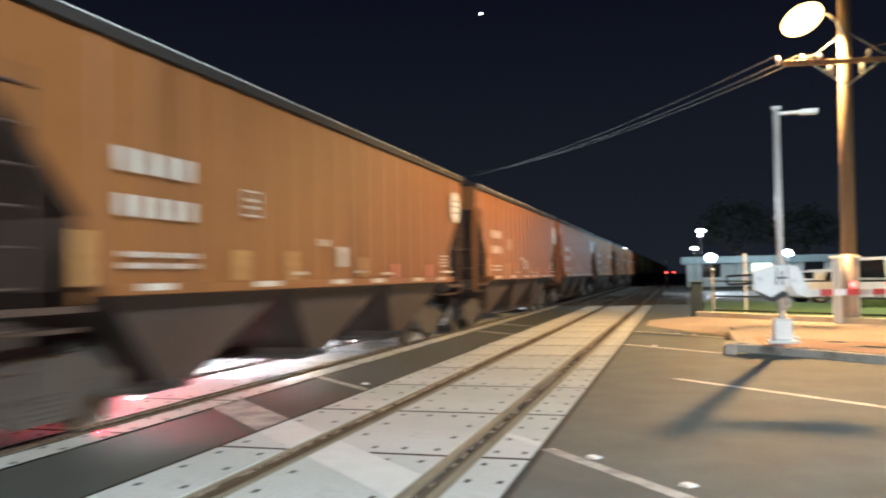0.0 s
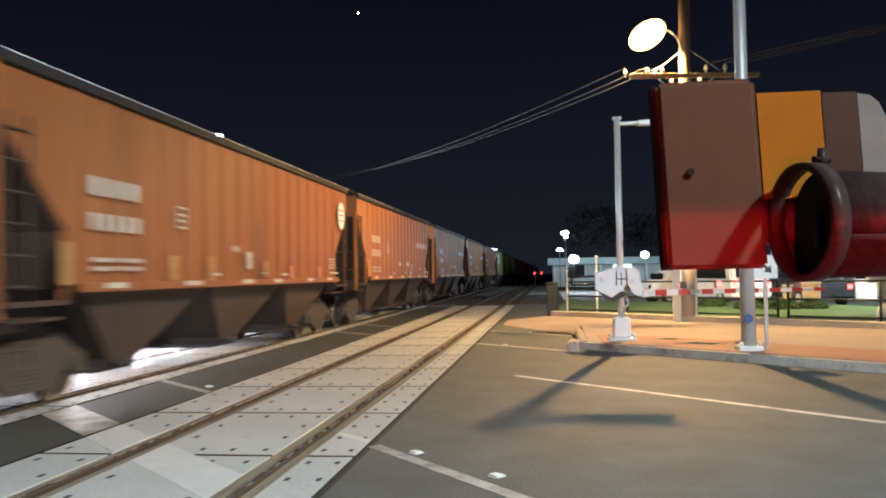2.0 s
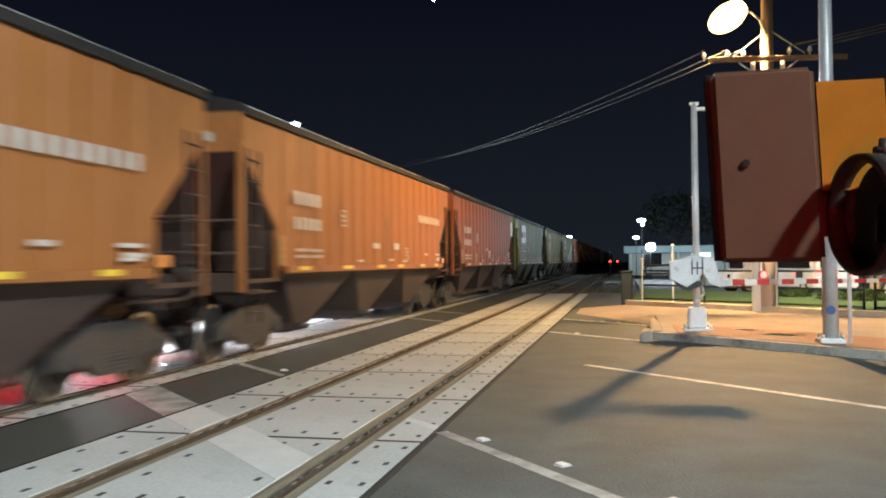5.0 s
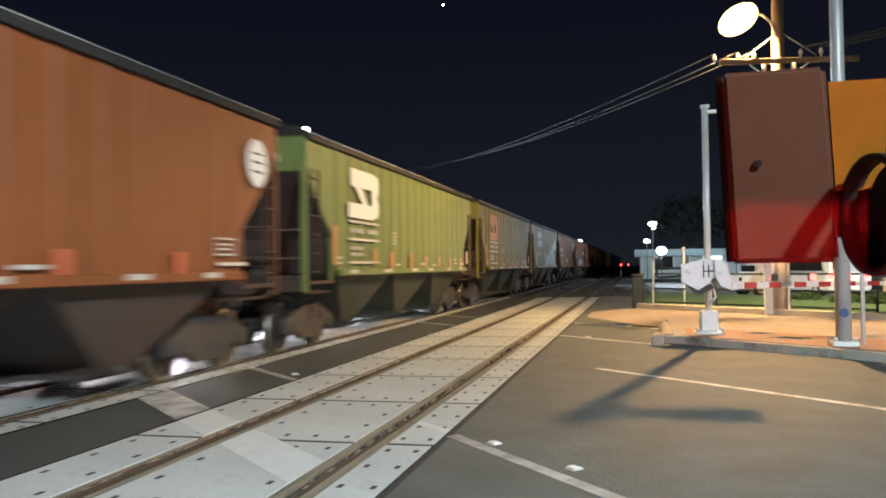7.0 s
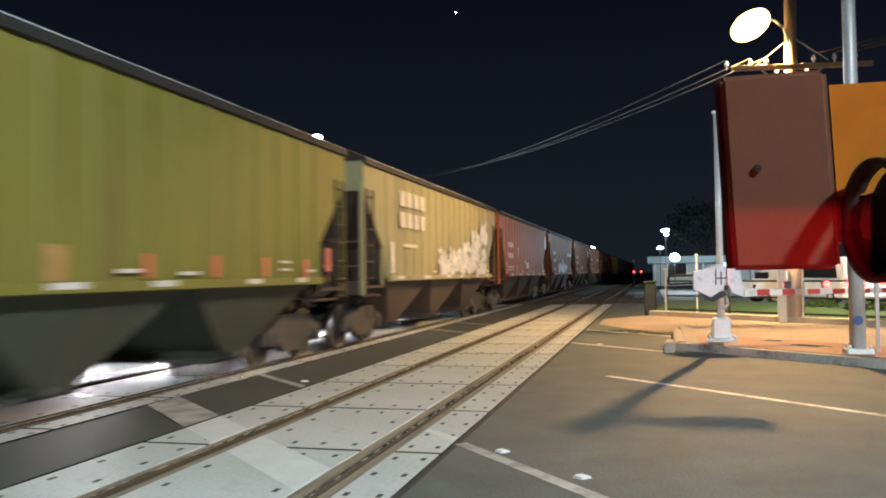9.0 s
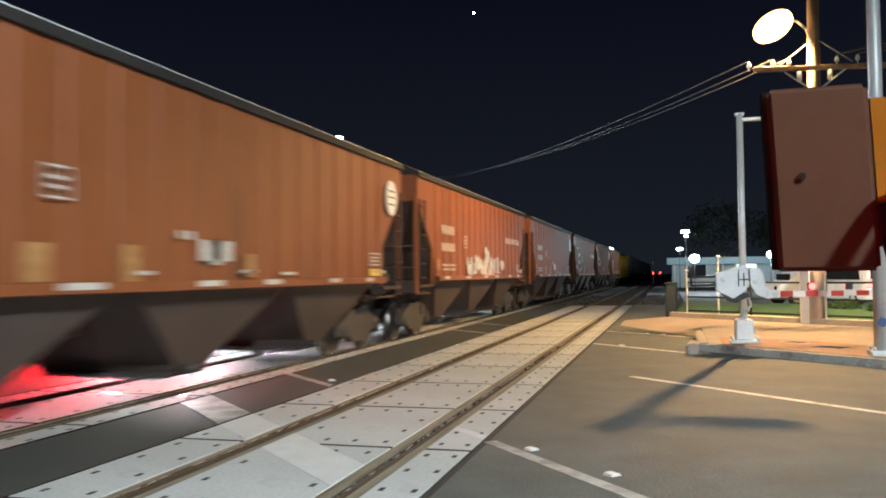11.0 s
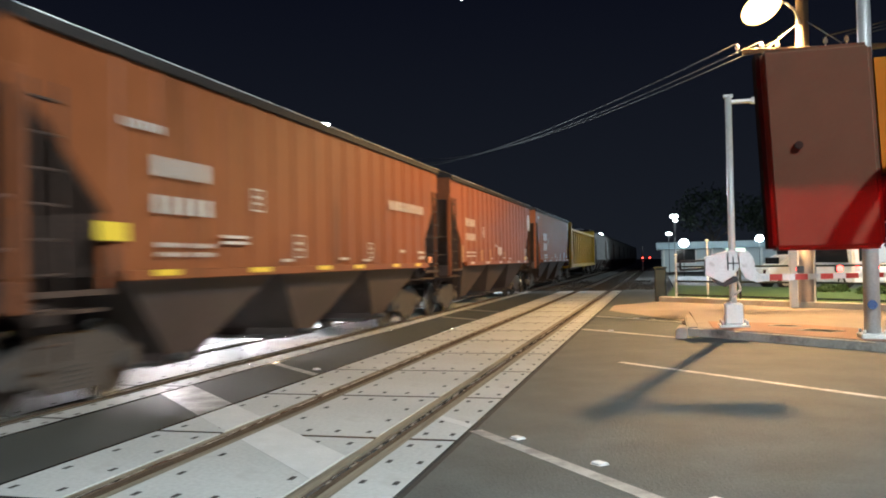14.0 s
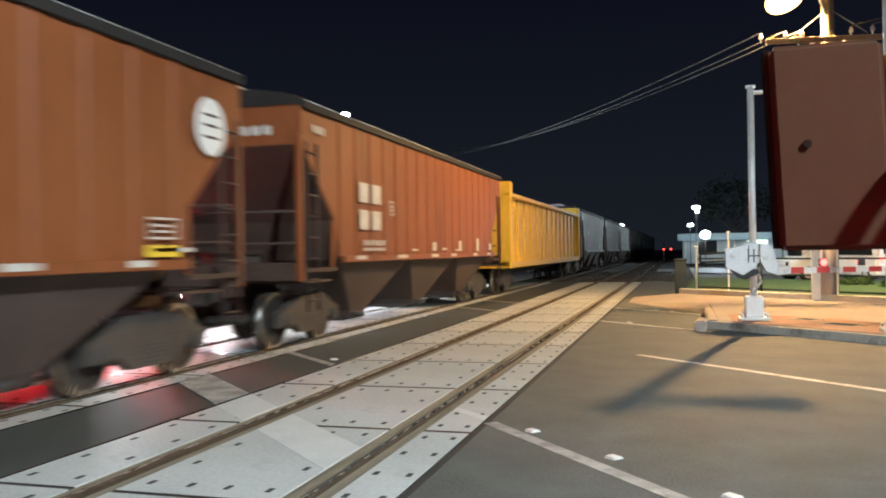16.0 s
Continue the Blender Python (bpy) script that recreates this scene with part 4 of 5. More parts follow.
def crossing_gate(x, y):
    t = thing("crossing_gate", "grey pedestrian crossing gate with lowered red and white arm", "crossing gate", m=pose(x, y, WALK_Z))
    bm = B()
    box(bm, -0.28, 0.28, -0.28, 0.28, 0.0, 0.05, 0.01)
    for sx in (-1, 1):
        for sy in (-1, 1):
            rod(bm, (sx * 0.23, sy * 0.23, 0.05), (sx * 0.23, sy * 0.23, 0.13), 0.025, seg=8)
    part("base_plate", bm, WHITE_PAINT, t, "bolted pale base plate")
    bm = B()
    box(bm, -0.17, 0.17, -0.19, 0.19, 0.05, 0.46, 0.03)
    part("junction_box", bm, WHITE_PAINT, t, "pale cast junction box")
    bm = B()
    rod(bm, (0, 0, 0.3), (0, 0, 4.5), 0.07, 0.06, seg=20)
    part("mast", bm, ALU, t, "tall silver mast")
    bm = B()
    box(bm, -0.09, 0.09, -0.05, 0.05, 4.46, 4.52, 0.01)
    box(bm, 0.05, 0.72, -0.06, 0.08, 4.35, 4.41, 0.01)
    box(bm, 0.42, 0.74, -0.09, 0.11, 4.33, 4.43, 0.01)
    part("top_bracket", bm, ALU, t)
    bm = B()
    rod(bm, (-0.02, -0.1, 1.22), (-0.02, -0.1, 1.5), 0.075, seg=12)
    prism(bm, [(-0.52, 1.02), (-0.52, 1.36), (-0.08, 1.48), (0.2, 1.46), (0.2, 1.3), (0.02, 1.0), (-0.2, 0.86)], "y", -0.2, 0.16)
    bmesh.ops.bevel(bm, geom=bm.edges[:], offset=0.012, segments=1, affect="EDGES")
    part("mechanism_case", bm, ALU, t, "silver cast gate mechanism case")
    bm = B()
    prism(bm, [(-0.46, 1.0), (0.06, 0.98), (0.1, 0.9), (-0.16, 0.78), (-0.3, 0.82)], "y", -0.19, 0.15)
    part("case_foot", bm, BLACK_STEEL, t)
    bm = B()
    prism(bm, [(0.1, 1.44), (0.26, 1.46), (0.34, 1.36), (0.40, 1.08), (0.52, 0.98), (0.62, 1.02), (0.62, 0.89), (0.42, 0.86), (0.22, 0.94), (0.12, 1.12)], "y", -0.28, -0.21)
    part("arm_bracket", bm, ALU, t, "curved silver arm bracket")
    bm = B()
    for dz in (0.0, 0.16):
        rod(bm, (-0.5, -0.1, 1.14 + dz), (-0.98, -0.1, 1.12 + dz), 0.024, seg=8)
    rod(bm, (-0.98, -0.1, 1.12), (-0.98, -0.1, 1.28), 0.024, seg=8)
    part("counterweight_bar", bm, BLACK_STEEL, t)
    bm = B()
    for k, z in enumerate((1.12, 1.24, 1.34)):
        box(bm, -0.10, -0.085, -0.206, -0.2, z, z + 0.09)
    for dx in (-0.1, 0.0):
        box(bm, dx - 0.012, dx + 0.012, -0.207, -0.2, 1.1, 1.36)
    box(bm, -0.1, 0.1, -0.207, -0.2, 1.22, 1.245)
    part("case_handle", bm, BLACK_STEEL, t)
    bm = B()
    pts = [Vector((0.0, -0.1, 1.0)), Vector((0.1, -0.12, 0.85)), Vector((0.13, -0.12, 0.72)), Vector((0.02, -0.12, 0.62)), Vector((-0.06, -0.1, 0.5)), Vector((-0.08, -0.1, 0.4))]
    for a, b in zip(pts, pts[1:]):
        rod(bm, a, b, 0.022, seg=8)
    part("conduit", bm, GALV, t, "flexible grey conduit")
    d = Vector((0.95, 0.31, 0)).normalized()
    base = Vector((0.55, -0.24, 0.95))
    turn = Matrix.Translation(base) @ Matrix.Rotation(math.atan2(d.y, d.x), 4, "Z")
    for k in range(16):
        bm = B()
        h0, h1 = 0.062 - 0.0018 * k, 0.062 - 0.0018 * (k + 1)
        prism(bm, [(k * 0.25 - 0.155, -h0), (k * 0.25 + 0.093, -h1), (k * 0.25 + 0.093, h1), (k * 0.25 - 0.155, h0)], "y", -0.025, 0.025)
        bmesh.ops.transform(bm, matrix=turn, verts=bm.verts)
        part("arm_stripe", bm, RED_PAINT if k % 2 else WHITE_PAINT, t, "red stripe of the arm" if k % 2 else "white stripe of the arm")
    # lamps on the arm: each lens sits on a turning cup
    for s in (0.71, 1.46, 2.18):
        bm = B()
        box(bm, -0.06, 0.06, -0.045, 0.045, -0.068, 0.068, 0.01)
        cup = part("arm_lamp", bm, BLACK_STEEL, t)
        cup.matrix_basis = turn @ Matrix.Translation((s, 0, 0.14))
        bm = B()
        rod(bm, (0, -0.046, 0), (0, -0.066, 0), 0.062, seg=16)
        part("lens", bm, RED_GLOW, cup, "glowing red lens")
        ARM_LAMPS.append(cup)
    return t


crossing_gate(3.01, 9.86)


# ---- poles ----
def steel_pole(x, y):
    t = thing("steel_pole", "tall tapered galvanised street pole on the sidewalk", "pole", m=pose(x, y, WALK_Z))
    bm = B()
    box(bm, -0.2, 0.2, -0.2, 0.2, 0, 0.09, 0.02)
    for sx in (-1, 1):
        for sy in (-1, 1):
            rod(bm, (sx * 0.15, sy * 0.15, 0.09), (sx * 0.15, sy * 0.15, 0.15), 0.025, seg=8)
    part("base_plate", bm, WHITE_PAINT, t, "pale concrete footing")
    bm = B()
    rod(bm, (0, 0, 0.05), (0, 0, 9.5), 0.125, 0.085, seg=24)
    part("shaft", bm, GALV, t)
    bm = B()
    rod(bm, (-0.02, -0.12, 0.55), (-0.02, -0.145, 0.55), 0.075, seg=16)
    part("round_decal", bm, BLUE_DECAL, t, "round dark blue decal")
    bm = B()
    rod(bm, (0, 0, 9.3), (-1.2, -1.2, 9.7), 0.05, 0.04, seg=12)
    part("arm", bm, GALV, t)
    return t


steel_pole(4.93, 7.45)


def sign_post(x, y):
    t = thing("sign_post", "white arrow sign on a thin galvanised post", "sign", m=pose(x, y, WALK_Z))
    bm = B()
    box(bm, -0.03, 0.03, -0.02, 0.02, 0, 1.62, 0.005)
    part("post", bm, POLE_CASING, t)
    bm = B()
    box(bm, -0.2, 0.2, -0.032, -0.022, 1.22, 1.62, 0.004)
    panel = part("sign_panel", bm, WHITE_PAINT, t, "white sign panel")
    bm = B()
    m = Matrix.Translation((0, 0, 1.42)) @ Matrix.Rotation(radians(45), 4, "Y")
    box(bm, -0.13, 0.05, -0.037, -0.033, -0.025, 0.025)
    prism(bm, [(0.04, -0.08), (0.15, 0.0), (0.04, 0.08)], "y", -0.037, -0.033)
    bmesh.ops.transform(bm, matrix=m, verts=bm.verts)
    part("arrow", bm, STENCIL_BLACK, panel, "black diagonal arrow")
    return t


sign_post(5.24, 7.5)

POLE = Vector((5.32, 16.2, 0))


def utility_pole():
    t = thing("utility_pole", "weathered wooden utility pole with crossarm and sodium street lamp", "utility pole", m=pose(POLE.x, POLE.y, WALK_Z))
    bm = B()
    rod(bm, (0, 0, 0), (0.12, 0, 10.4), 0.2, 0.14, seg=24)
    part("pole", bm, WOOD_POLE, t)
    bm = B()
    rod(bm, (0, 0, -0.02), (0.02, 0, 1.75), 0.212, 0.206, seg=24)
    part("casing", bm, POLE_CASING, t, "grey-pink metal casing at the foot")
    bm = B()
    box(bm, -1.75, 1.7, -0.06, 0.06, 6.62, 6.75, 0.01)
    bmesh.ops.transform(bm, matrix=Matrix.Translation((0.08, -0.2, 0)) @ Matrix.Rotation(radians(2), 4, "Y"), verts=bm.verts)
    part("crossarm", bm, WOOD_POLE, t)
    bm = B()
    for sx in (-1, 1):
        rod(bm, (sx * 0.75 + 0.08, -0.22, 6.62), (0.08, -0.16, 6.05), 0.02, seg=6)
        rod(bm, (0.09, -0.1, 7.5), (sx * 0.9 + 0.08, -0.2, 6.78), 0.012, seg=6)
    part("brace", bm, GALV, t)
    for x in (-1.55, -0.95, -0.55, 0.6, 1.1, 1.6):
        bm = B()
        rod(bm, (x, -0.2, 6.72), (x, -0.2, 6.86), 0.02, seg=8)
        rod(bm, (x, -0.2, 6.82), (x, -0.2, 6.9), 0.055, seg=12)
        rod(bm, (x, -0.2, 6.9), (x, -0.2, 6.95), 0.035, seg=12)
        part("insulator", bm, WHITE_PAINT, t)
    for x in (-0.32, 0.42):
        bm = B()
        rod(bm, (x, -0.25, 6.35), (x, -0.25, 6.6), 0.06, seg=10)
        part("cutout", bm, WHITE_PAINT, t)
    # lamp arm and luminaire
    head = LAMP - Vector((POLE.x, POLE.y, WALK_Z))
    bm = B()
    pts = [Vector((0.05, -0.12, 7.3)), Vector((-0.1, -0.1, 7.75)), Vector((-0.3, -0.04, 7.98)), head + Vector((0.4, -0.02, 0.02))]
    for a, b in zip(pts, pts[1:]):
        rod(bm, a, b, 0.032, seg=10)
    part("lamp_arm", bm, GALV, t, "bent steel lamp arm")
    bm = B()
    tilt = Matrix.Translation(head) @ Matrix.Rotation(radians(-33), 4, "Y")
    ball(bm, (0, 0, 0.02), 1.0, 20, scale=(0.5, 0.2, 0.12))
    bmesh.ops.transform(bm, matrix=tilt, verts=bm.verts)
    lum = part("luminaire", bm, GALV, t, "cobra-head luminaire")
    bm = B()
    ball(bm, (-0.06, 0, -0.10), 1.0, 20, scale=(0.56, 0.4, 0.36))
    bmesh.ops.transform(bm, matrix=tilt, verts=bm.verts)
    r = part("refractor", bm, SODIUM_GLOW, lum, "glowing orange refractor")
    r.visible_shadow = False
    return t


utility_pole()


def wire(a, b, sag, r=0.016):
    a, b = Vector(a), Vector(b)
    cu = bpy.data.curves.new("overhead_wire", "CURVE")
    cu.dimensions, cu.bevel_depth, cu.bevel_resolution = "3D", r, 1
    sp = cu.splines.new("POLY")
    n = 24
    sp.points.add(n)
    for k in range(n + 1):
        sp.points[k].co = (*(a.lerp(b, k / n) - Vector((0, 0, sag * 4 * (k / n) * (1 - k / n)))), 1)
    cu.materials.append(WIRE)
    tagged(new("overhead_wire", cu), "thin grey overhead wire on the utility pole", "wire", "overhead wires")


for k, x in enumerate((-1.55, -0.95, -0.55)):
    wire((POLE.x + x, POLE.y - 0.2, 7.12), (-32 + k * 1.6, 84, 13.6 + 0.5 * k), 2.03)
for k, x in enumerate((0.6, 1.1, 1.6)):
    wire((POLE.x + x, POLE.y - 0.2, 7.12), (40, -16 + k * 0.8, 8.6 + 0.3 * k), 0.5)


# ---- railing, posts and lawn things ----
def railing(a, b):
    a, b = Vector((*a, WALK_Z + 0.12)), Vector((*b, WALK_Z + 0.12))
    t = thing("railing", "dark green steel pipe railing behind the sidewalk", "railing", m=Matrix.Translation(a))
    d = b - a
    n = int(d.length / 1.9)
    for k in range(n + 1):
        p = d * k / n
        bm = B()
        rod(bm, (p.x, p.y, -0.1), (p.x, p.y, 0.98), 0.032, seg=10)
        part("post", bm, FENCE_PAINT, t)
    for z in (0.08, 0.5, 0.95):
        bm = B()
        rod(bm, (0, 0, z), (d.x, d.y, z), 0.026, seg=10)
        part("rail_bar", bm, FENCE_PAINT, t)


railing((2.15, 19.75), (7.3, 14.75))
railing((7.5, 14.55), (15.5, 6.6))


def bollard(name, x, y, z, h, w, material, label):
    t = thing(name, label, "post", m=pose(x, y, z))
    bm = B()
    box(bm, -w / 2, w / 2, -w / 2, w / 2, 0, h, 0.03)
    part("shaft", bm, material, t)
    bm = B()
    box(bm, -w / 2 - 0.03, w / 2 + 0.03, -w / 2 - 0.03, w / 2 + 0.03, h, h + 0.06, 0.02)
    part("cap", bm, material, t)


bollard("concrete_post", 1.66, 20.3, 0.0, 1.15, 0.36, FENCE_PAINT, "square dark grey concrete post beside the track")
bollard("marker_post", 4.99, 15.95, WALK_Z, 1.65, 0.2, WHITE_PAINT, "white perforated post beside the wooden pole")
bollard("marker_post", 5.5, 15.95, WALK_Z, 1.65, 0.06, WHITE_PAINT, "thin white post beside the wooden pole")
bollard("marker_post", 2.13, 19.7, WALK_Z, 1.4, 0.06, GALV, "thin grey post at the railing end")
bollard("marker_post", 3.05, 19.35, WALK_Z + 0.05, 1.78, 0.05, WHITE_PAINT, "tall thin white post behind the railing")
LAWN_Z = WALK_Z + 0.06


def service_cover(x, y, w, d):
    """A shallow cast cover in a pale frame, let into the paving."""
    t = thing("service_cover", "dark cast-iron service cover let into the sidewalk", "cover", "service covers", pose(x, y, WALK_Z + 0.006, 0, 0, -45))
    bm = B()
    for y0, y1 in ((-d / 2 - 0.04, -d / 2), (d / 2, d / 2 + 0.04)):
        box(bm, -w / 2 - 0.04, w / 2 + 0.04, y0, y1, 0, 0.008, 0.002)
    for x0, x1 in ((-w / 2 - 0.04, -w / 2), (w / 2, w / 2 + 0.04)):
        box(bm, x0, x1, -d / 2, d / 2, 0, 0.008, 0.002)
    part("frame", bm, PALE_KERB, t, "pale concrete frame")
    bm = B()
    box(bm, -w / 2, w / 2, -d / 2, d / 2, 0, 0.004)
    for k in range(5):
        box(bm, -w / 2 + 0.03, w / 2 - 0.03, -d / 2 + d * (k + 0.4) / 5, -d / 2 + d * (k + 0.6) / 5, 0.004, 0.007)
    part("lid", bm, TRUCK_IRON, t)


service_cover(3.95, 9.95, 0.42, 0.3)
service_cover(4.4, 8.85, 0.62, 0.34)


def cabinet(x, y, w, d, h, material, label):
    t = thing("utility_cabinet", label, "cabinet", "cabinets on the lawn", pose(x, y, LAWN_Z, 0, 0, -20))
    bm = B()
    box(bm, -w / 2, w / 2, -d / 2, d / 2, 0, h, 0.02)
    part("body", bm, material, t)
    bm = B()
    box(bm, -w / 2 - 0.03, w / 2 + 0.03, -d / 2 - 0.03, d / 2 + 0.03, h, h + 0.05, 0.015)
    part("lid", bm, material, t)
    bm = B()
    box(bm, -w / 2 + 0.05, w / 2 - 0.05, -d / 2 - 0.012, -d / 2 - 0.001, 0.08, h - 0.06)
    part("door", bm, material, t)


cabinet(13.7, 26.9, 0.75, 0.5, 0.8, WHITE_PAINT, "white metal utility cabinet on the lawn")
cabinet(10.45, 22.7, 0.55, 0.5, 0.78, WALL_TAN, "tan metal utility cabinet on the lawn")
cabinet(9.75, 23.0, 0.3, 0.4, 0.7, WALL_TAN, "narrow tan metal cabinet on the lawn")
bollard("marker_post", 12.8, 26.95, LAWN_Z, 0.66, 0.16, WHITE_PAINT, "short white post on the lawn")


def shrub(x, y, r, seed):
    rg = random.Random(seed)
    t = thing("shrub", "low dark green clipped shrub on the lawn", "shrub", "shrubs on the lawn", pose(x, y, LAWN_Z))
    bm = B()
    for k in range(5):
        rod(bm, (0, 0, 0), (math.cos(k * 1.3) * r * 0.6, math.sin(k * 1.3) * r * 0.6, r * 0.35), 0.02, 0.01, seg=6)
    part("stem", bm, BARK, t)
    bm = B()
    for k in range(700):
        a, e = rg.random() * 6.283, math.asin(rg.uniform(0, 1))
        rr = r * (0.6 + 0.4 * rg.random())
        c = Vector((math.cos(a) * math.cos(e) * rr, math.sin(a) * math.cos(e) * rr, 0.03 + math.sin(e) * rr * 0.55))
        s = rg.uniform(0.04, 0.09)
        q = Euler((rg.random() * 6, rg.random() * 6, rg.random() * 6)).to_matrix()
        bm.faces.new([bm.verts.new(c + q @ Vector(p) * s) for p in ((-1, 0, 0), (0, -0.5, 0.1), (1, 0, 0), (0, 0.5, 0.1))])
    part("foliage", bm, LEAF_LIT, t)


for k, (x, y, r) in enumerate(((9.0, 21.0, 0.62), (8.2, 22.0, 0.5), (10.0, 21.2, 0.5), (7.4, 24.0, 0.55))):
    shrub(x, y, r, k)


def signal_base(x, y):
    t = thing("signal_mast", "pale roadside signal mast with a flared cast base", "signal", m=pose(x, y, WALK_Z))
    bm = B()
    box(bm, -0.3, 0.3, -0.3, 0.3, 0, 0.06, 0.015)
    part("base_plate", bm, WHITE_PAINT, t)
    bm = B()
    rod(bm, (0, 0, 0.06), (0, 0, 0.5), 0.2, 0.1, seg=20)
    part("pedestal", bm, WHITE_PAINT, t)
    bm = B()
    rod(bm, (0, 0, 0.5), (0, 0, 3.4), 0.07, 0.06, seg=16)
    part("mast", bm, ALU, t)
    bm = B()
    box(bm, -0.35, 0.3, -0.15, 0.15, 1.0, 1.4, 0.04)
    part("mechanism_case", bm, ALU, t)


signal_base(9.55, 14.0)


def carport(x0, x1, y0, y1, h):
    t = thing("carport", "low white canopy with a lit white edge in the lot", "canopy", m=pose(x0, y0, 0.02))
    w, d = x1 - x0, y1 - y0
    bm = B()
    box(bm, 0, w, 0, d, h, h + 0.12, 0.01)
    part("roof", bm, WHITE_PAINT, t)
    bm = B()
    box(bm, 0.05, w - 0.05, -0.06, -0.005, h - 0.02, h + 0.12)
    part("light_strip", bm, STRIP_GLOW, t, "glowing white edge strip")
    for k in range(3):
        bm = B()
        rod(bm, (0.2 + k * (w - 0.4) / 2, 0.3, 0), (0.2 + k * (w - 0.4) / 2, 0.3, h), 0.06, seg=10)
        part("column", bm, WHITE_PAINT, t)


carport(9.9, 13.0, 40.0, 44.0, 1.22)


# ---- buildings and vehicles beyond the lawn ----
def low_building(x0, x1, y0, y1, h, wall, label):
    t = thing("low_building", label, "building", m=pose(x0, y0, 0.0))
    w, d = x1 - x0, y1 - y0
    bm = B()
    box(bm, 0, w, 0, d, 0, h)
    part("wall", bm, wall, t)
    bm = B()
    box(bm, -0.5, w + 0.5, -1.6, d, h, h + 0.7, 0.03)
    part("roof", bm, ROOF_BLUE, t, "blue-grey metal fascia roof")
    n = int(w / 4)
    for k in range(n + 1):
        bm = B()
        rod(bm, (0.2 + (w - 0.4) * k / n, -1.4, 0), (0.2 + (w - 0.4) * k / n, -1.4, h), 0.09, seg=10)
        part("column", bm, WHITE_PAINT, t)
    for k in range(n):
        xx = (k + 0.5) * w / n
        bm = B()
        box(bm, xx - 0.9, xx + 0.9, -0.06, 0.02, 0.9, 2.3)
        win = part("window", bm, WINDOW_GLOW if k % 3 == 1 else GLASS_DARK, t, "lit window" if k % 3 == 1 else "")
        bm = B()
        for a in (-0.95, 0.95):
            box(bm, xx + a - 0.05, xx + a + 0.05, -0.1, 0.0, 0.85, 2.35)
        box(bm, xx - 1, xx + 1, -0.12, 0.0, 0.8, 0.9)
        box(bm, xx - 1, xx + 1, -0.1, 0.0, 2.3, 2.4)
        part("window_frame", bm, WHITE_PAINT, win)


low_building(1.9, 16.0, 80.0, 88.0, 2.25, WALL_LIGHT, "long low pale building with blue-grey roof")
low_building(16.5, 34.0, 40.0, 50.0, 2.2, WALL_TAN, "low tan building with blue-grey roof")


def flood_light(x, y, h, material, size, label, round_lens=False):
    t = thing("flood_light", label, "floodlight", "floodlights", pose(x, y, 0.0))
    bm = B()
    rod(bm, (0, 0, -0.1), (0, 0, h), 0.03, 0.025, seg=12)
    part("pole", bm, BLACK_STEEL, t)
    bm = B()
    box(bm, -size * 0.8, size * 0.8, -0.1, size * 0.6, h, h + size * 0.2, 0.02)
    hd = part("lamp_head", bm, BLACK_STEEL, t)
    bm = B()
    ball(bm, (0, -0.12, h - size * 0.25), size, 16, scale=(0.9, 0.5, 0.75 if round_lens else 0.4))
    part("lens", bm, material, hd, "glowing white lens").visible_shadow = False


flood_light(3.51, 60.0, 2.65, WHITE_GLOW, 0.4, "bright white floodlight on a short pole", True)
flood_light(9.01, 60.0, 2.87, WHITE_GLOW, 0.32, "bright white floodlight on a short pole", True)
flood_light(2.85, 60.4, 4.75, WHITE_GLOW_FAR, 0.36, "white street lamp on a tall pole")
flood_light(2.53, 70.0, 3.65, WHITE_GLOW_FAR, 0.3, "white street lamp on a tall pole")
flood_light(3.5, 90.0, 5.6, WHITE_GLOW_FAR, 0.25, "white street lamp on a tall pole")
flood_light(-6.82, 120.0, 5.2, WHITE_GLOW_FAR, 0.55, "white street lamp beyond the tracks")
flood_light(-13.63, 30.0, 8.2, WHITE_GLOW, 0.3, "white street lamp beyond the train")


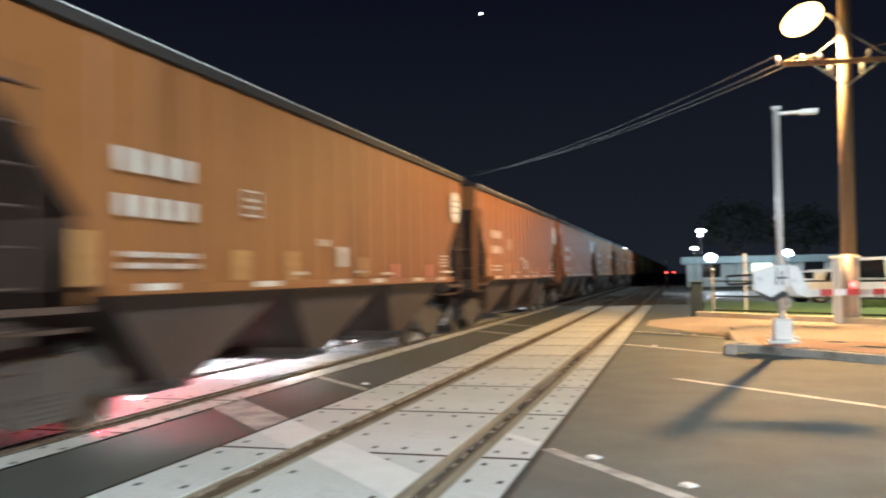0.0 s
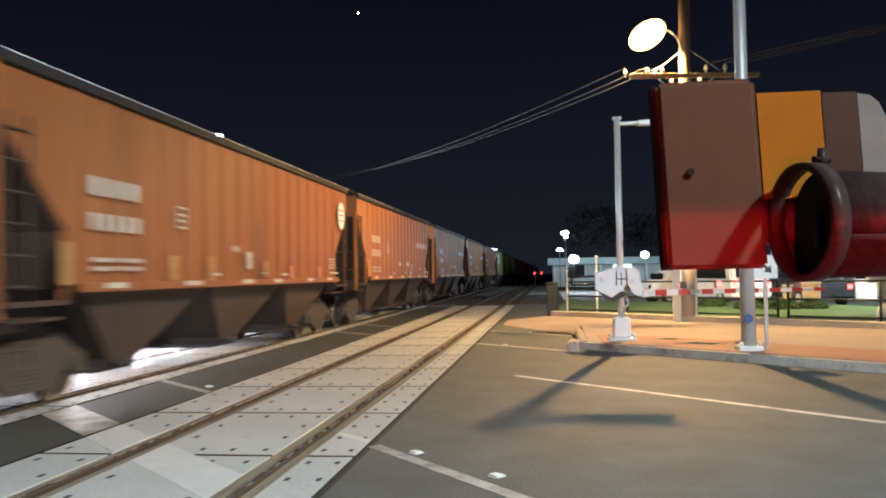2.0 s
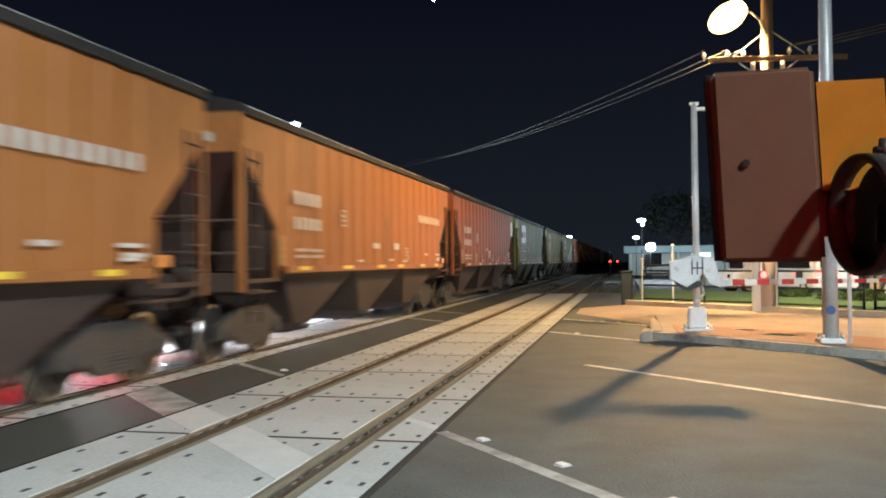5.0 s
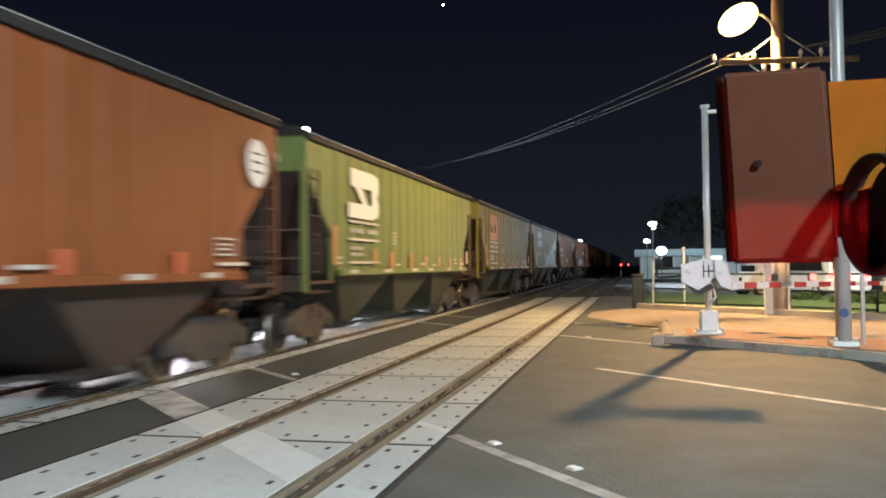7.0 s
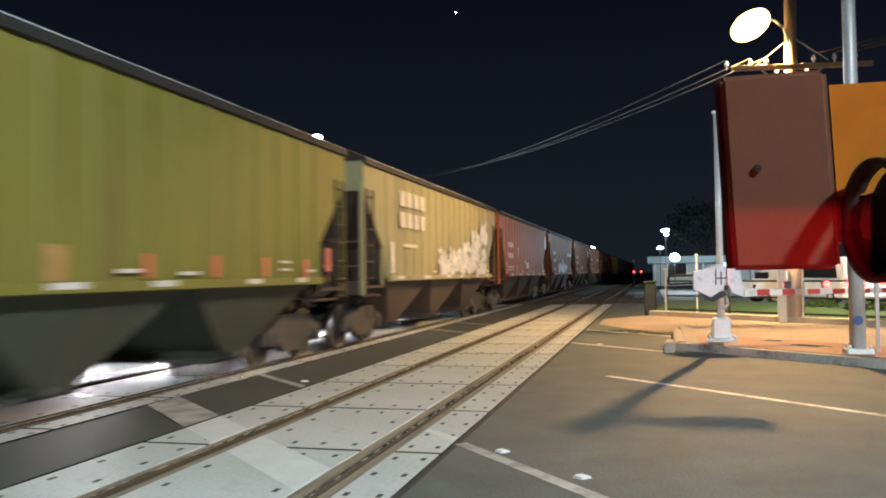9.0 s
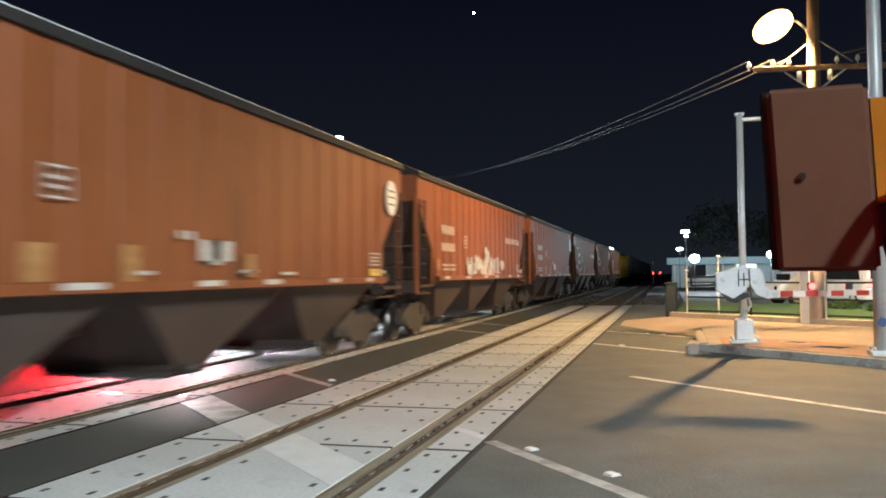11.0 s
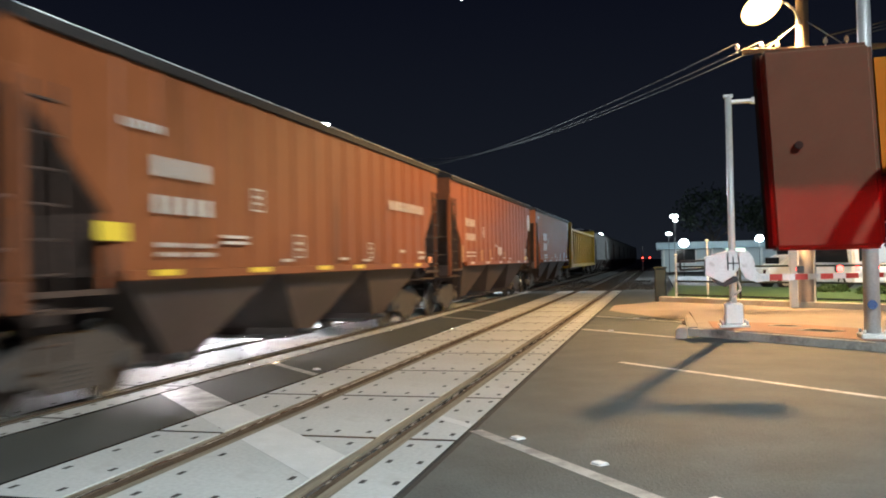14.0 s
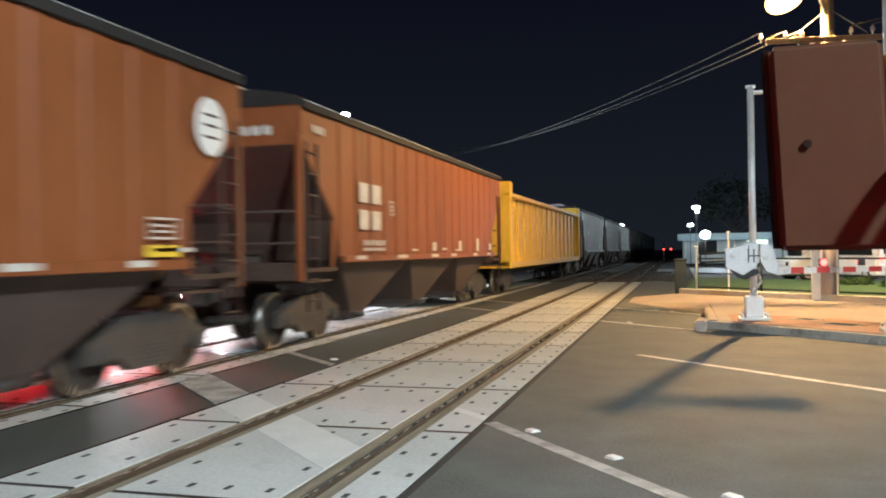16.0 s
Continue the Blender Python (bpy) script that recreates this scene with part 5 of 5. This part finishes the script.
def vehicle(name, label, x, y, turn, paint, length=4.6, height=1.5, boxy=False, tail=True, front=False):
    t = thing(name, label, "car", "parked vehicles", pose(x, y, 0.02, 0, 0, turn))
    L, Wd = length / 2, 0.9
    bm = B()
    belt = 0.95 if not boxy else 1.1
    prism(bm, [(-L, 0.35), (-L, belt - 0.1), (-L + 0.15, belt), (L - 0.9, belt - 0.05), (L - 0.1, belt - 0.25), (L, 0.6), (L, 0.35)], "y", -Wd, Wd)
    bmesh.ops.bevel(bm, geom=bm.edges[:], offset=0.06, segments=2, affect="EDGES")
    part("body", bm, paint, t)
    bm = B()
    if boxy:
        prism(bm, [(-L + 0.05, belt - 0.03), (-L + 0.1, height), (L - 1.4, height), (L - 0.9, belt - 0.03)], "y", -Wd + 0.06, Wd - 0.06)
    else:
        prism(bm, [(-L + 0.5, belt - 0.03), (-L + 1.1, height), (L - 2.0, height), (L - 1.2, belt - 0.03)], "y", -Wd + 0.1, Wd - 0.1)
    bmesh.ops.bevel(bm, geom=bm.edges[:], offset=0.08, segments=2, affect="EDGES")
    part("cabin", bm, paint, t)
    for s in (-1, 1):
        bm = B()
        a, b = (-L + 0.4, L - 1.45) if boxy else (-L + 1.05, L - 1.75)
        prism(bm, [(a, belt + 0.04), (a + 0.15, height - 0.12), (b - 0.2, height - 0.12), (b + 0.15, belt + 0.04)], "y", s * (Wd - 0.08 if not boxy else Wd - 0.05) - 0.01, s * (Wd - 0.08 if not boxy else Wd - 0.05) + 0.01)
        part("side_window", bm, GLASS_DARK, t)
    bm = B()
    xr = -L + (0.06 if boxy else 0.7)
    box(bm, xr - 0.02, xr + 0.02, -0.6, 0.6, belt + 0.08, height - 0.12)
    part("rear_window", bm, GLASS_DARK, t)
    for sx in (-L + 0.85, L - 0.9):
        for s in (-1, 1):
            bm = B()
            rod(bm, (sx, s * (Wd - 0.18), 0.33), (sx, s * (Wd + 0.01), 0.33), 0.33, seg=20)
            w = part("wheel", bm, TYRE, t)
            bm = B()
            rod(bm, (sx, s * (Wd + 0.005), 0.33), (sx, s * (Wd + 0.02), 0.33), 0.2, seg=16)
            part("rim", bm, GALV, w)
    for s in (-1, 1):
        bm = B()
        box(bm, -L - 0.03, -L + 0.03, s * 0.7 - 0.09, s * 0.7 + 0.09, belt - 0.26, belt - 0.1, 0.01)
        part("tail_light", bm, RED_GLOW if tail else RED_LENS, t, "glowing red tail light" if tail else "red tail light")
        bm = B()
        rod(bm, (L - 0.06, s * 0.62, 0.66), (L + 0.02, s * 0.62, 0.66), 0.07, seg=14)
        part("headlight", bm, HEADLIGHT_GLOW if front else GALV, t, "glowing white headlight" if front else "")
    return t


SILVER_CAR = surface("car_silver", (0.4, 0.41, 0.42), (0.5, 0.51, 0.52), 0.3, 0.5, 2, 40, 0.02)
DARK_CAR = surface("car_dark", (0.03, 0.035, 0.045), (0.05, 0.055, 0.07), 0.3, 0.3, 2, 40, 0.02)
WHITE_CAR = surface("car_white", (0.66, 0.67, 0.68), (0.74, 0.75, 0.76), 0.3, 0.0, 2, 40, 0.02)
vehicle("van", "white van with lit red tail lights in the lot", 8.9, 30.0, 105, WHITE_CAR, 5.2, 1.95, True)
vehicle("car", "dark sedan with lit red tail lights in the lot", 11.7, 28.2, 102, DARK_CAR)
vehicle("car", "silver sedan with lit red tail lights in the lot", 15.4, 25.0, 105, SILVER_CAR, tail=False)
vehicle("car", "white sedan parked in the lot", 8.0, 33.0, 20, WHITE_CAR, tail=False)
vehicle("box_truck", "white tall truck parked in the lot", 18.2, 27.0, 20, WHITE_CAR, 6.0, 2.3, True, False)
# traffic waiting beyond the train
for k, (x, y) in enumerate(((-9.9, 12.1), (-14.2, 16.4), (-9.9, 16.9), (-9.9, 8.43))):
    vehicle("car", "waiting car with lit white headlights beyond the train", x, y, -45, (DARK_CAR, SILVER_CAR, WHITE_CAR, DARK_CAR)[k], front=True, tail=False)
    for s in (-1, 1):
        p = Vector((x, y, 0.66)) + U * 2.4 + W * (s * 0.62)
        lamp("headlight_beam", "SPOT", p, (480, 180, 380, 430)[k], (1.0, 0.93, 0.97), 0.1, p + U * 10 - Vector((0, 0, 0.6)), 64, 0.9)
vehicle("car", "waiting car with lit red tail lights beyond the train", -11.6, 3.2, 135, DARK_CAR)
# a car waiting on the near side, with its lights on the crossing
vehicle("car", "waiting car with lit white headlights before the crossing", 16.5, -9.0, 135, SILVER_CAR, front=True, tail=False)
for s in (-1, 1):
    p = Vector((16.5, -9.0, 0.66)) - U * 2.4 + W * (s * 0.62)
    lamp("headlight_beam", "SPOT", p, 1300, (0.78, 0.9, 1.0), 0.08, (3.9, 8.7, 0.05), 15, 0.9)


# ---- trees ----
def tree(x, y, h, spread, seed, label):
    rg = random.Random(seed)
    t = thing("tree", label, "tree", "dark trees", pose(x, y, 0))
    bm = B()
    rod(bm, (0, 0, -0.1), (0.1, 0, h * 0.45), 0.2, 0.12, seg=10)
    for k in range(7):
        a = k * 0.9
        rod(bm, (0.1, 0, h * (0.3 + 0.02 * k)), (math.cos(a) * spread * 0.6, math.sin(a) * spread * 0.6, h * (0.55 + 0.05 * (k % 3))), 0.07, 0.03, seg=7)
    part("trunk", bm, BARK, t)
    bm = B()
    for k in range(1500):
        a, e = rg.random() * 6.283, math.asin(rg.uniform(-0.7, 1))
        rr = (0.55 + 0.45 * rg.random()) * (1 + 0.25 * math.sin(3 * a + seed) * math.cos(2 * e))
        c = Vector((math.cos(a) * math.cos(e) * spread * rr, math.sin(a) * math.cos(e) * spread * rr, h * 0.68 + math.sin(e) * h * 0.32 * rr))
        s = rg.uniform(0.12, 0.28)
        q = Euler((rg.random() * 6, rg.random() * 6, rg.random() * 6)).to_matrix()
        vs = [bm.verts.new(c + q @ Vector(p) * s) for p in ((-1, 0, 0), (0, -0.5, 0.1), (1, 0, 0), (0, 0.5, 0.1))]
        bm.faces.new(vs)
    part("crown", bm, LEAF, t)


tree(7.5, 92.0, 9.5, 4.6, 1, "dark leafy tree behind the low building")
tree(14.5, 92.0, 8.5, 4.2, 2, "dark leafy tree behind the low building")
tree(19.5, 50.0, 9.5, 4.0, 3, "tall dark leafy tree behind the low building")
tree(27.0, 46.0, 8.5, 3.8, 4, "dark leafy tree beside the tan building")

# far red signals along the line and a star
sig = thing("signal_mast", "distant railway signal mast with red lights", "signal", m=pose(-0.4, 104, -1.2))
bm = B()
rod(bm, (0, 0, -0.2), (0, 0, 4.2), 0.09, seg=10)
part("mast", bm, GALV, sig)
for dx in (0.0, 0.9):
    bm = B()
    box(bm, dx - 0.25, dx + 0.25, -0.1, 0.1, 2.4, 2.9, 0.02)
    if dx:
        box(bm, min(0, dx), max(0, dx), -0.03, 0.03, 2.6, 2.66)
    hd = part("signal_head", bm, BLACK_STEEL, sig)
    bm = B()
    ball(bm, (dx, -0.15, 2.65), 0.10, 10)
    part("lens", bm, RED_GLOW, hd, "glowing red lens")
bm = B()
ball(bm, (0, 0, 0), 2.2, 12)
star = tagged(part("star", bm, STAR_GLOW), "tiny white star in the night sky", "star", kind="structure")
star.location = Vector((1.56, -7.58, 1.53)) + Vector((-0.2105, 0.93, 0.299)).normalized() * 1900


# ---- signal housing close to the camera ----
def near_signal():
    t = thing("crossing_signal", "grey and yellow crossing signal housing with black lamp, on a mast", "crossing signal", m=pose(2.72, -5.1, 0))
    o = Vector((2.72, -5.1, 0))

    def plan(pts):
        return [(x - o.x, y - o.y) for x, y in pts]
    bm = B()
    rod(bm, (0, 0, 0), (0, 0, 2.6), 0.055, seg=20)
    part("mast", bm, GALV, t)
    bm = B()
    rod(bm, (0, 0, 1.85), (-0.45, -0.12, 1.85), 0.03, seg=12)
    part("bracket", bm, BLACK_STEEL, t)
    z0, z1 = 1.53, 1.985
    bm = B()
    prism(bm, plan([(1.870, -5.362), (2.1, -5.372), (2.1, -5.2), (1.876, -5.2)]), "z", z0, z1)
    bmesh.ops.bevel(bm, geom=[e for e in bm.edges], offset=0.011, segments=3, affect="EDGES")
    part("front_panel", bm, HEAD_GREY, t, "smooth grey-brown housing panel")
    bm = B()
    prism(bm, plan([(1.861, -5.344), (1.876, -5.349), (1.876, -5.27), (1.862, -5.27)]), "z", z0 + 0.004, z1 - 0.004)
    part("side_panel", bm, HEAD_SIDE, t, "matt black side panel")
    bm = B()
    prism(bm, plan([(2.104, -5.36), (2.25, -5.36), (2.25, -5.22), (2.104, -5.22)]), "z", z0 + 0.165, z1 - 0.036)
    part("yellow_panel", bm, HEAD_YELLOW, t, "housing panel with yellow light put into its colour")
    bm = B()
    prism(bm, plan([(2.104, -5.34), (2.25, -5.34), (2.25, -5.22), (2.104, -5.22)]), "z", z0 + 0.06, z0 + 0.163)
    part("lower_panel", bm, HEAD_BLACK, t, "black lower housing panel")
    bm = B()
    prism(bm, plan([(2.254, -5.355), (2.335, -5.35), (2.335, -5.22), (2.254, -5.22)]), "z", z0 + 0.06, z1 - 0.040)
    part("brown_panel", bm, HEAD_BROWN, t, "housing panel with shadow put into its dark brown")
    bm = B()
    prism(bm, [(2.338 - o.x, z0 + 0.08), (2.338 - o.x, z1 - 0.043), (2.365 - o.x, z1 - 0.048), (2.385 - o.x, z1 - 0.066), (2.398 - o.x, z1 - 0.10), (2.402 - o.x, z1 - 0.16), (2.4 - o.x, z0 + 0.08)], "y", -5.345 - o.y, -5.23 - o.y)
    part("end_cap", bm, HEAD_PALE, t, "pale grey rounded end cap")
    # a matt black disc stands in for the dark of a hole
    bm = B()
    rod(bm, (1.937 - o.x, -5.362 - o.y, 1.764), (1.937 - o.x, -5.372 - o.y, 1.764), 0.009, seg=14)
    part("bolt", bm, HEAD_SIDE, t)
    lean = Matrix.Translation((0, 0, 1.757)) @ Matrix.Shear("XY", 4, (-0.045, 0.0)) @ Matrix.Translation((0, 0, -1.757))
    for o2 in t.children:
        if o2.name.split(".")[0].endswith(("panel", "cap", "bolt")):
            o2.data.transform(lean)
    # the lamp, seen from its side: an open rim, a lower visor and the black case behind them
    a, b = Vector((2.165, -5.46, 1.632)) - o, Vector((2.62, -5.33, 1.632)) - o
    d = (b - a).normalized()
    side, up = Vector((d.y, -d.x, 0)), Vector((0, 0, 1))

    def shell(r_out, r_in, s0, s1, a0, a1, seg):
        """A bent plate round the lamp's axis between two angles, with thickness."""
        out = B()
        full = a1 - a0 >= 359
        rings = []
        for k in range(seg if full else seg + 1):
            w = radians(a0 + (a1 - a0) * k / seg)
            way = side * math.cos(w) + up * math.sin(w)
            rings.append([out.verts.new(a + d * q + way * r) for r, q in ((r_out, s0), (r_out, s1), (r_in, s1), (r_in, s0))])
        for k in range(len(rings) if full else len(rings) - 1):
            p, q = rings[k], rings[(k + 1) % len(rings)]
            for m in range(4):
                out.faces.new((p[m], p[(m + 1) % 4], q[(m + 1) % 4], q[m])).smooth = True
        if not full:
            out.faces.new(rings[0][::-1])
            out.faces.new(rings[-1])
        bmesh.ops.recalc_face_normals(out, faces=out.faces)
        return out

    bm = B()
    rod(bm, a + d * 0.045 + up * 0.004, b + up * 0.004, 0.112, 0.104, seg=36)
    lampcase = part("lamp_case", bm, HEAD_BLACK, t, "black cylindrical lamp case")
    part("rim", shell(0.134, 0.118, -0.012, 0.028, 0, 360, 48), HEAD_BLACK, lampcase, "open black rim")
    part("visor", shell(0.126, 0.119, 0.029, 0.40, 196, 344, 24), HEAD_BLACK, lampcase, "dark lower visor")
    for s, r in ((0.05, 0.014), (0.24, 0.010)):
        bm = B()
        rod(bm, a + d * s + up * (0.118 if s < 0.1 else 0.1), a + d * s + up * 0.168, r, r * 0.6, seg=10)
        rod(bm, a + d * (s - 0.02) + up * 0.142, a + d * (s + 0.02) + up * 0.142, r * 0.6, seg=8)
        part("wing_nut", bm, HEAD_BLACK, lampcase)
    bm = B()
    for z0b, z1b in ((-0.062, -0.048), (0.012, 0.026)):
        for q0, q1 in ((0.03, 0.15),):
            p, q = a + d * q0, a + d * q1
            rod(bm, p + up * ((z0b + z1b) / 2), q + up * ((z0b + z1b) / 2), 0.008, seg=8)
    rod(bm, a + d * 0.035 - up * 0.06, a + d * 0.035 + up * 0.02, 0.008, seg=8)
    rod(bm, a + d * 0.145 - up * 0.06, a + d * 0.145 + up * 0.02, 0.008, seg=8)
    part("clamp", bm, HEAD_BROWN, lampcase, "small square clamp")
    bm = B()
    rod(bm, b - d * 0.05, b + d * 0.1, 0.03, seg=12)
    part("neck", bm, HEAD_BLACK, lampcase)
    return t


near_signal()


# flashing lamps: a turning lamp in a hood on a mast
def flasher(eye, aim, radius, material, reach, lip, low=None):
    t = thing("flashing_lamp", "red crossing flasher with a turning lamp, on a mast", "crossing signal", "flashing lamps")
    t.matrix_basis = Matrix.Translation(eye) @ (aim - eye).to_track_quat("Y", "Z").to_matrix().to_4x4()
    bm = B()
    rod(bm, (0, -0.02, -eye.z), (0, -0.02, -0.13), 0.045, seg=16)
    part("mast", bm, GALV, t)
    bm = B()
    rod(bm, (0, -0.05, 0), (0, 0.03, 0), 0.06 + radius * 0.5, seg=24)
    rotor = part("rotor", bm, BLACK_STEEL, t, "black turning lamp cup")
    bm = B()
    rod(bm, (0, 0.031, 0), (0, 0.036, 0), radius, seg=20)
    part("lens", bm, material, rotor, "glowing red lens")
    # an added, unseen second lens that reddens the housing above the lip's cut
    if low:
        bm = B()
        rod(bm, (0, 0.031, -0.115), (0, 0.036, -0.115), 0.02, seg=16)
        part("side_lens", bm, low, rotor, "added dim red lens that tints the housing")
    bm = B()
    box(bm, -0.15, -0.14, -0.14, reach, -0.15, 0.15)
    box(bm, 0.14, 0.15, -0.14, reach, -0.15, 0.15)
    box(bm, -0.15, 0.15, -0.14, reach, -0.15, -0.14)
    box(bm, -0.15, 0.15, reach - 0.01, reach, lip, 0.15)
    box(bm, -0.15, 0.15, -0.14, reach, 0.14, 0.15)
    box(bm, -0.15, 0.15, -0.15, -0.14, -0.15, 0.15)
    part("hood", bm, BLACK_STEEL, t, "black box hood")
    return rotor


ROTOR = flasher(Vector((2.25, -8.9, 1.32)), Vector((2.06, -5.37, 1.56)), 0.006, RED_BEACON, 0.9, 0.026, RED_DIM)
ROTOR_FAR = flasher(Vector((-9.6, 6.4, 0.84)), Vector((-4.5, 0.3, 0.1)), 0.09, RED_FLASH, 0.2, 0.12)


# ---- concrete crossing panels ----
def panel_mesh(name, w, length, holes, material):
    bm = B()
    box(bm, -w / 2, w / 2, -length / 2, length / 2, -0.16, 0.0, 0.005)
    for hx, hy in holes:
        prism(bm, [(hx * w - 0.02, hy * length - 0.045), (hx * w + 0.02, hy * length - 0.045), (hx * w + 0.02, hy * length + 0.045), (hx * w - 0.02, hy * length + 0.045)], "z", -0.01, 0.002, 1)
    me = bpy.data.meshes.new(name)
    bm.to_mesh(me)
    bm.free()
    me.materials.append(material)
    me.materials.append(HOLE)
    return me


def crossing_surface(which, left_edge, right_edge, y0, count, step, phase):
    rl, rr = TRACKS[which]
    t = tagged(new("crossing_surface"), "pale concrete level crossing panels set round the rails", "level crossing", kind="structure")
    bm = B()
    box(bm, left_edge + 0.035, right_edge - 0.035, y0, y0 + count * step, -0.3, -0.045)
    part("bedding", bm, HOLE, t)
    spans = [(left_edge + 0.032, rl - 0.14), (rl + 0.17, rr - 0.17), (rr + 0.14, right_edge - 0.032)]
    for n, (a, b) in enumerate(spans):
        w = b - a
        holes = [(sx, sy) for sx in ((-0.3, 0.3) if n != 1 else (-0.38, -0.12, 0.12, 0.38)) for sy in (-0.4, -0.14, 0.14, 0.4) if n != 1 or abs(sx) > 0.2 or abs(sy) > 0.2]
        me = panel_mesh("panel", w, step - 0.055, holes, PANEL if which == "near" else PANEL_FAR)
        for k in range(count):
            o = new("panel", me)
            o.parent = t
            o.matrix_basis = pose((a + b) / 2, y0 + phase + (k + 0.5) * step, 0.0012 * math.sin(k * 1.7 + n), 0.03 * math.sin(k * 2.1 + n), 0.04 * math.cos(k * 1.3 + n), 0)
        bm = B()
        box(bm, -w / 2, w / 2, -0.03, 0.03, -0.1, -0.005)
        for e in (-0.0265, 0.0165):
            box(bm, -w / 2, w / 2, e, e + 0.010, -0.06, 0.0008, mat=1)
        seal = part("joint_seal", bm, (HOLE, EDGE_STEEL), t)
        seal.matrix_basis = Matrix.Translation(((a + b) / 2, y0 + phase, 0))
        for k in range(1, count + 1):
            same_mesh("joint_seal", seal, t, Matrix.Translation(((a + b) / 2, y0 + phase + k * step, 0)))
    # steel angles along the outer edges and the flangeways
    for x in (left_edge, right_edge - 0.03, *(() if which == "near" else (rl - 0.142, rl + 0.142, rr - 0.170, rr + 0.112))):
        bm = B()
        prism(bm, [(x, -0.1)] + [(x + 0.015 - 0.015 * math.cos(math.pi * k / 8), -0.002 + 0.0065 * math.sin(math.pi * k / 8)) for k in range(9)] + [(x + 0.03, -0.1)], "y", y0, y0 + count * step)
        for f in bm.faces:
            f.smooth = len(f.verts) == 4 and f.calc_center_median().z > -0.01
        worn = which == "near" and x > rr
        part("edge_angle", bm, HOLE if worn else EDGE_STEEL, t, "tarred steel angle along the panel edge" if worn else "shiny steel angle along the panel edge")
    # rubber fillers beside the rails
    for x in (rl, rr):
        for s in (-1, 1):
            bm = B()
            out = (x == rl and s < 0) or (x == rr and s > 0)
            x0, x1 = sorted((x + s * (0.042 if out else 0.082), x + s * (0.139 if out else 0.169)))
            box(bm, x0, x1, y0, y0 + count * step, -0.1, -0.008 if out else -0.006)
            part("rubber_filler", bm, RUBBER, t)


crossing_surface("near", NEAR_L + 0.01, NEAR_R - 0.01, -13.63, 21, 2.2, 0.0)
crossing_surface("far", FAR_L + 0.01, FAR_R - 0.01, -13.2, 21, 2.2, 0.0)
# remains of road lines worn over the panels
for a, b in ((NEAR_L + 0.05, TRACKS["near"][0] - 0.15), (TRACKS["near"][0] + 0.18, TRACKS["near"][1] - 0.18)):
    band("worn_line", -2.28, a, b, 0.5, GHOST_LINE, "broad worn white line across the panels", 0.0026, 0.0042)
band("worn_line", 0.1, TRACKS["near"][1] + 0.15, NEAR_R - 0.05, 0.12, GHOST_LINE, "faint worn line across the panels", 0.0026, 0.0042)


# ---- what moves ----
def motions():
    # the train runs evenly and slackens at the very end
    slack = ((15.5, 15.5), (15.7, 15.67), (15.8, 15.73), (15.9, 15.775), (16.0, 15.845))

    def run(t):
        for (t0, s0), (t1, s1) in zip(slack, slack[1:]):
            if t0 < t <= t1:
                return SPEED * (s0 + (s1 - s0) * (t - t0) / (t1 - t0))
        return SPEED * t
    times = [k * 1.0 for k in range(16)] + [15.5, 15.7, 15.8, 15.9, 16.0]
    for car, layout, paint in CARS:
        p = car.matrix_basis.translation.copy()
        walk(car, [(t, Matrix.Translation((p.x, p.y - run(t), p.z))) for t in times])
    # wheels roll on the rails
    wheels = [o for car, _, _ in CARS for o in car.children_recursive if o.name.split(".")[0] == "wheelset"]
    first_of = {}
    for o in wheels:
        key = round(o.location.y, 2)
        if key not in first_of:
            first_of[key] = o
            at = o.location.copy()
            walk(o, [(k / 30, Matrix.Translation(at) @ Matrix.Rotation((run(k / 30) / 0.455) % (2 * math.pi), 4, "X")) for k in range(481)])
        else:
            lead = first_of[key].animation_data
            o.rotation_mode = "QUATERNION"
            o.animation_data_create()
            o.animation_data.action = lead.action
            o.animation_data.action_slot = lead.action_slot
    # the near flasher turns towards the crossing for 0.6 s in every 1.185 s, the far one in between
    starts = [1.72 + 1.185 * k for k in range(-2, 12)]
    for rotor, swap in ((ROTOR, False), (ROTOR_FAR, True)):
        at = Matrix.Translation(rotor.location)
        rows, angle = [], None
        for k in range(161):
            t = k / 10
            on = any(s <= t + 0.02 < s + 0.64 for s in starts) != swap
            goal = 0.0 if on else 170.0
            if angle is not None and goal != angle:
                rows.append((t - 0.05, at @ pose(0, 0, 0, 0, 0, 85)))
            angle = goal
            rows.append((t, at @ pose(0, 0, 0, 0, 0, goal)))
        walk(rotor, rows)
    # two lamps on the gate arm flash in turn
    for cup, swap in zip(ARM_LAMPS[:2], (True, False)):
        at = cup.matrix_basis.copy()
        rows, angle = [], None
        for k in range(161):
            t = k / 10
            on = any(s <= t + 0.02 < s + 0.6 for s in starts) != swap
            goal = 0.0 if on else 170.0
            if angle is not None and goal != angle:
                rows.append((t - 0.05, at @ pose(0, 0, 0, 0, 0, 85)))
            angle = goal
            rows.append((t, at @ pose(0, 0, 0, 0, 0, goal)))
        walk(cup, rows)


motions()
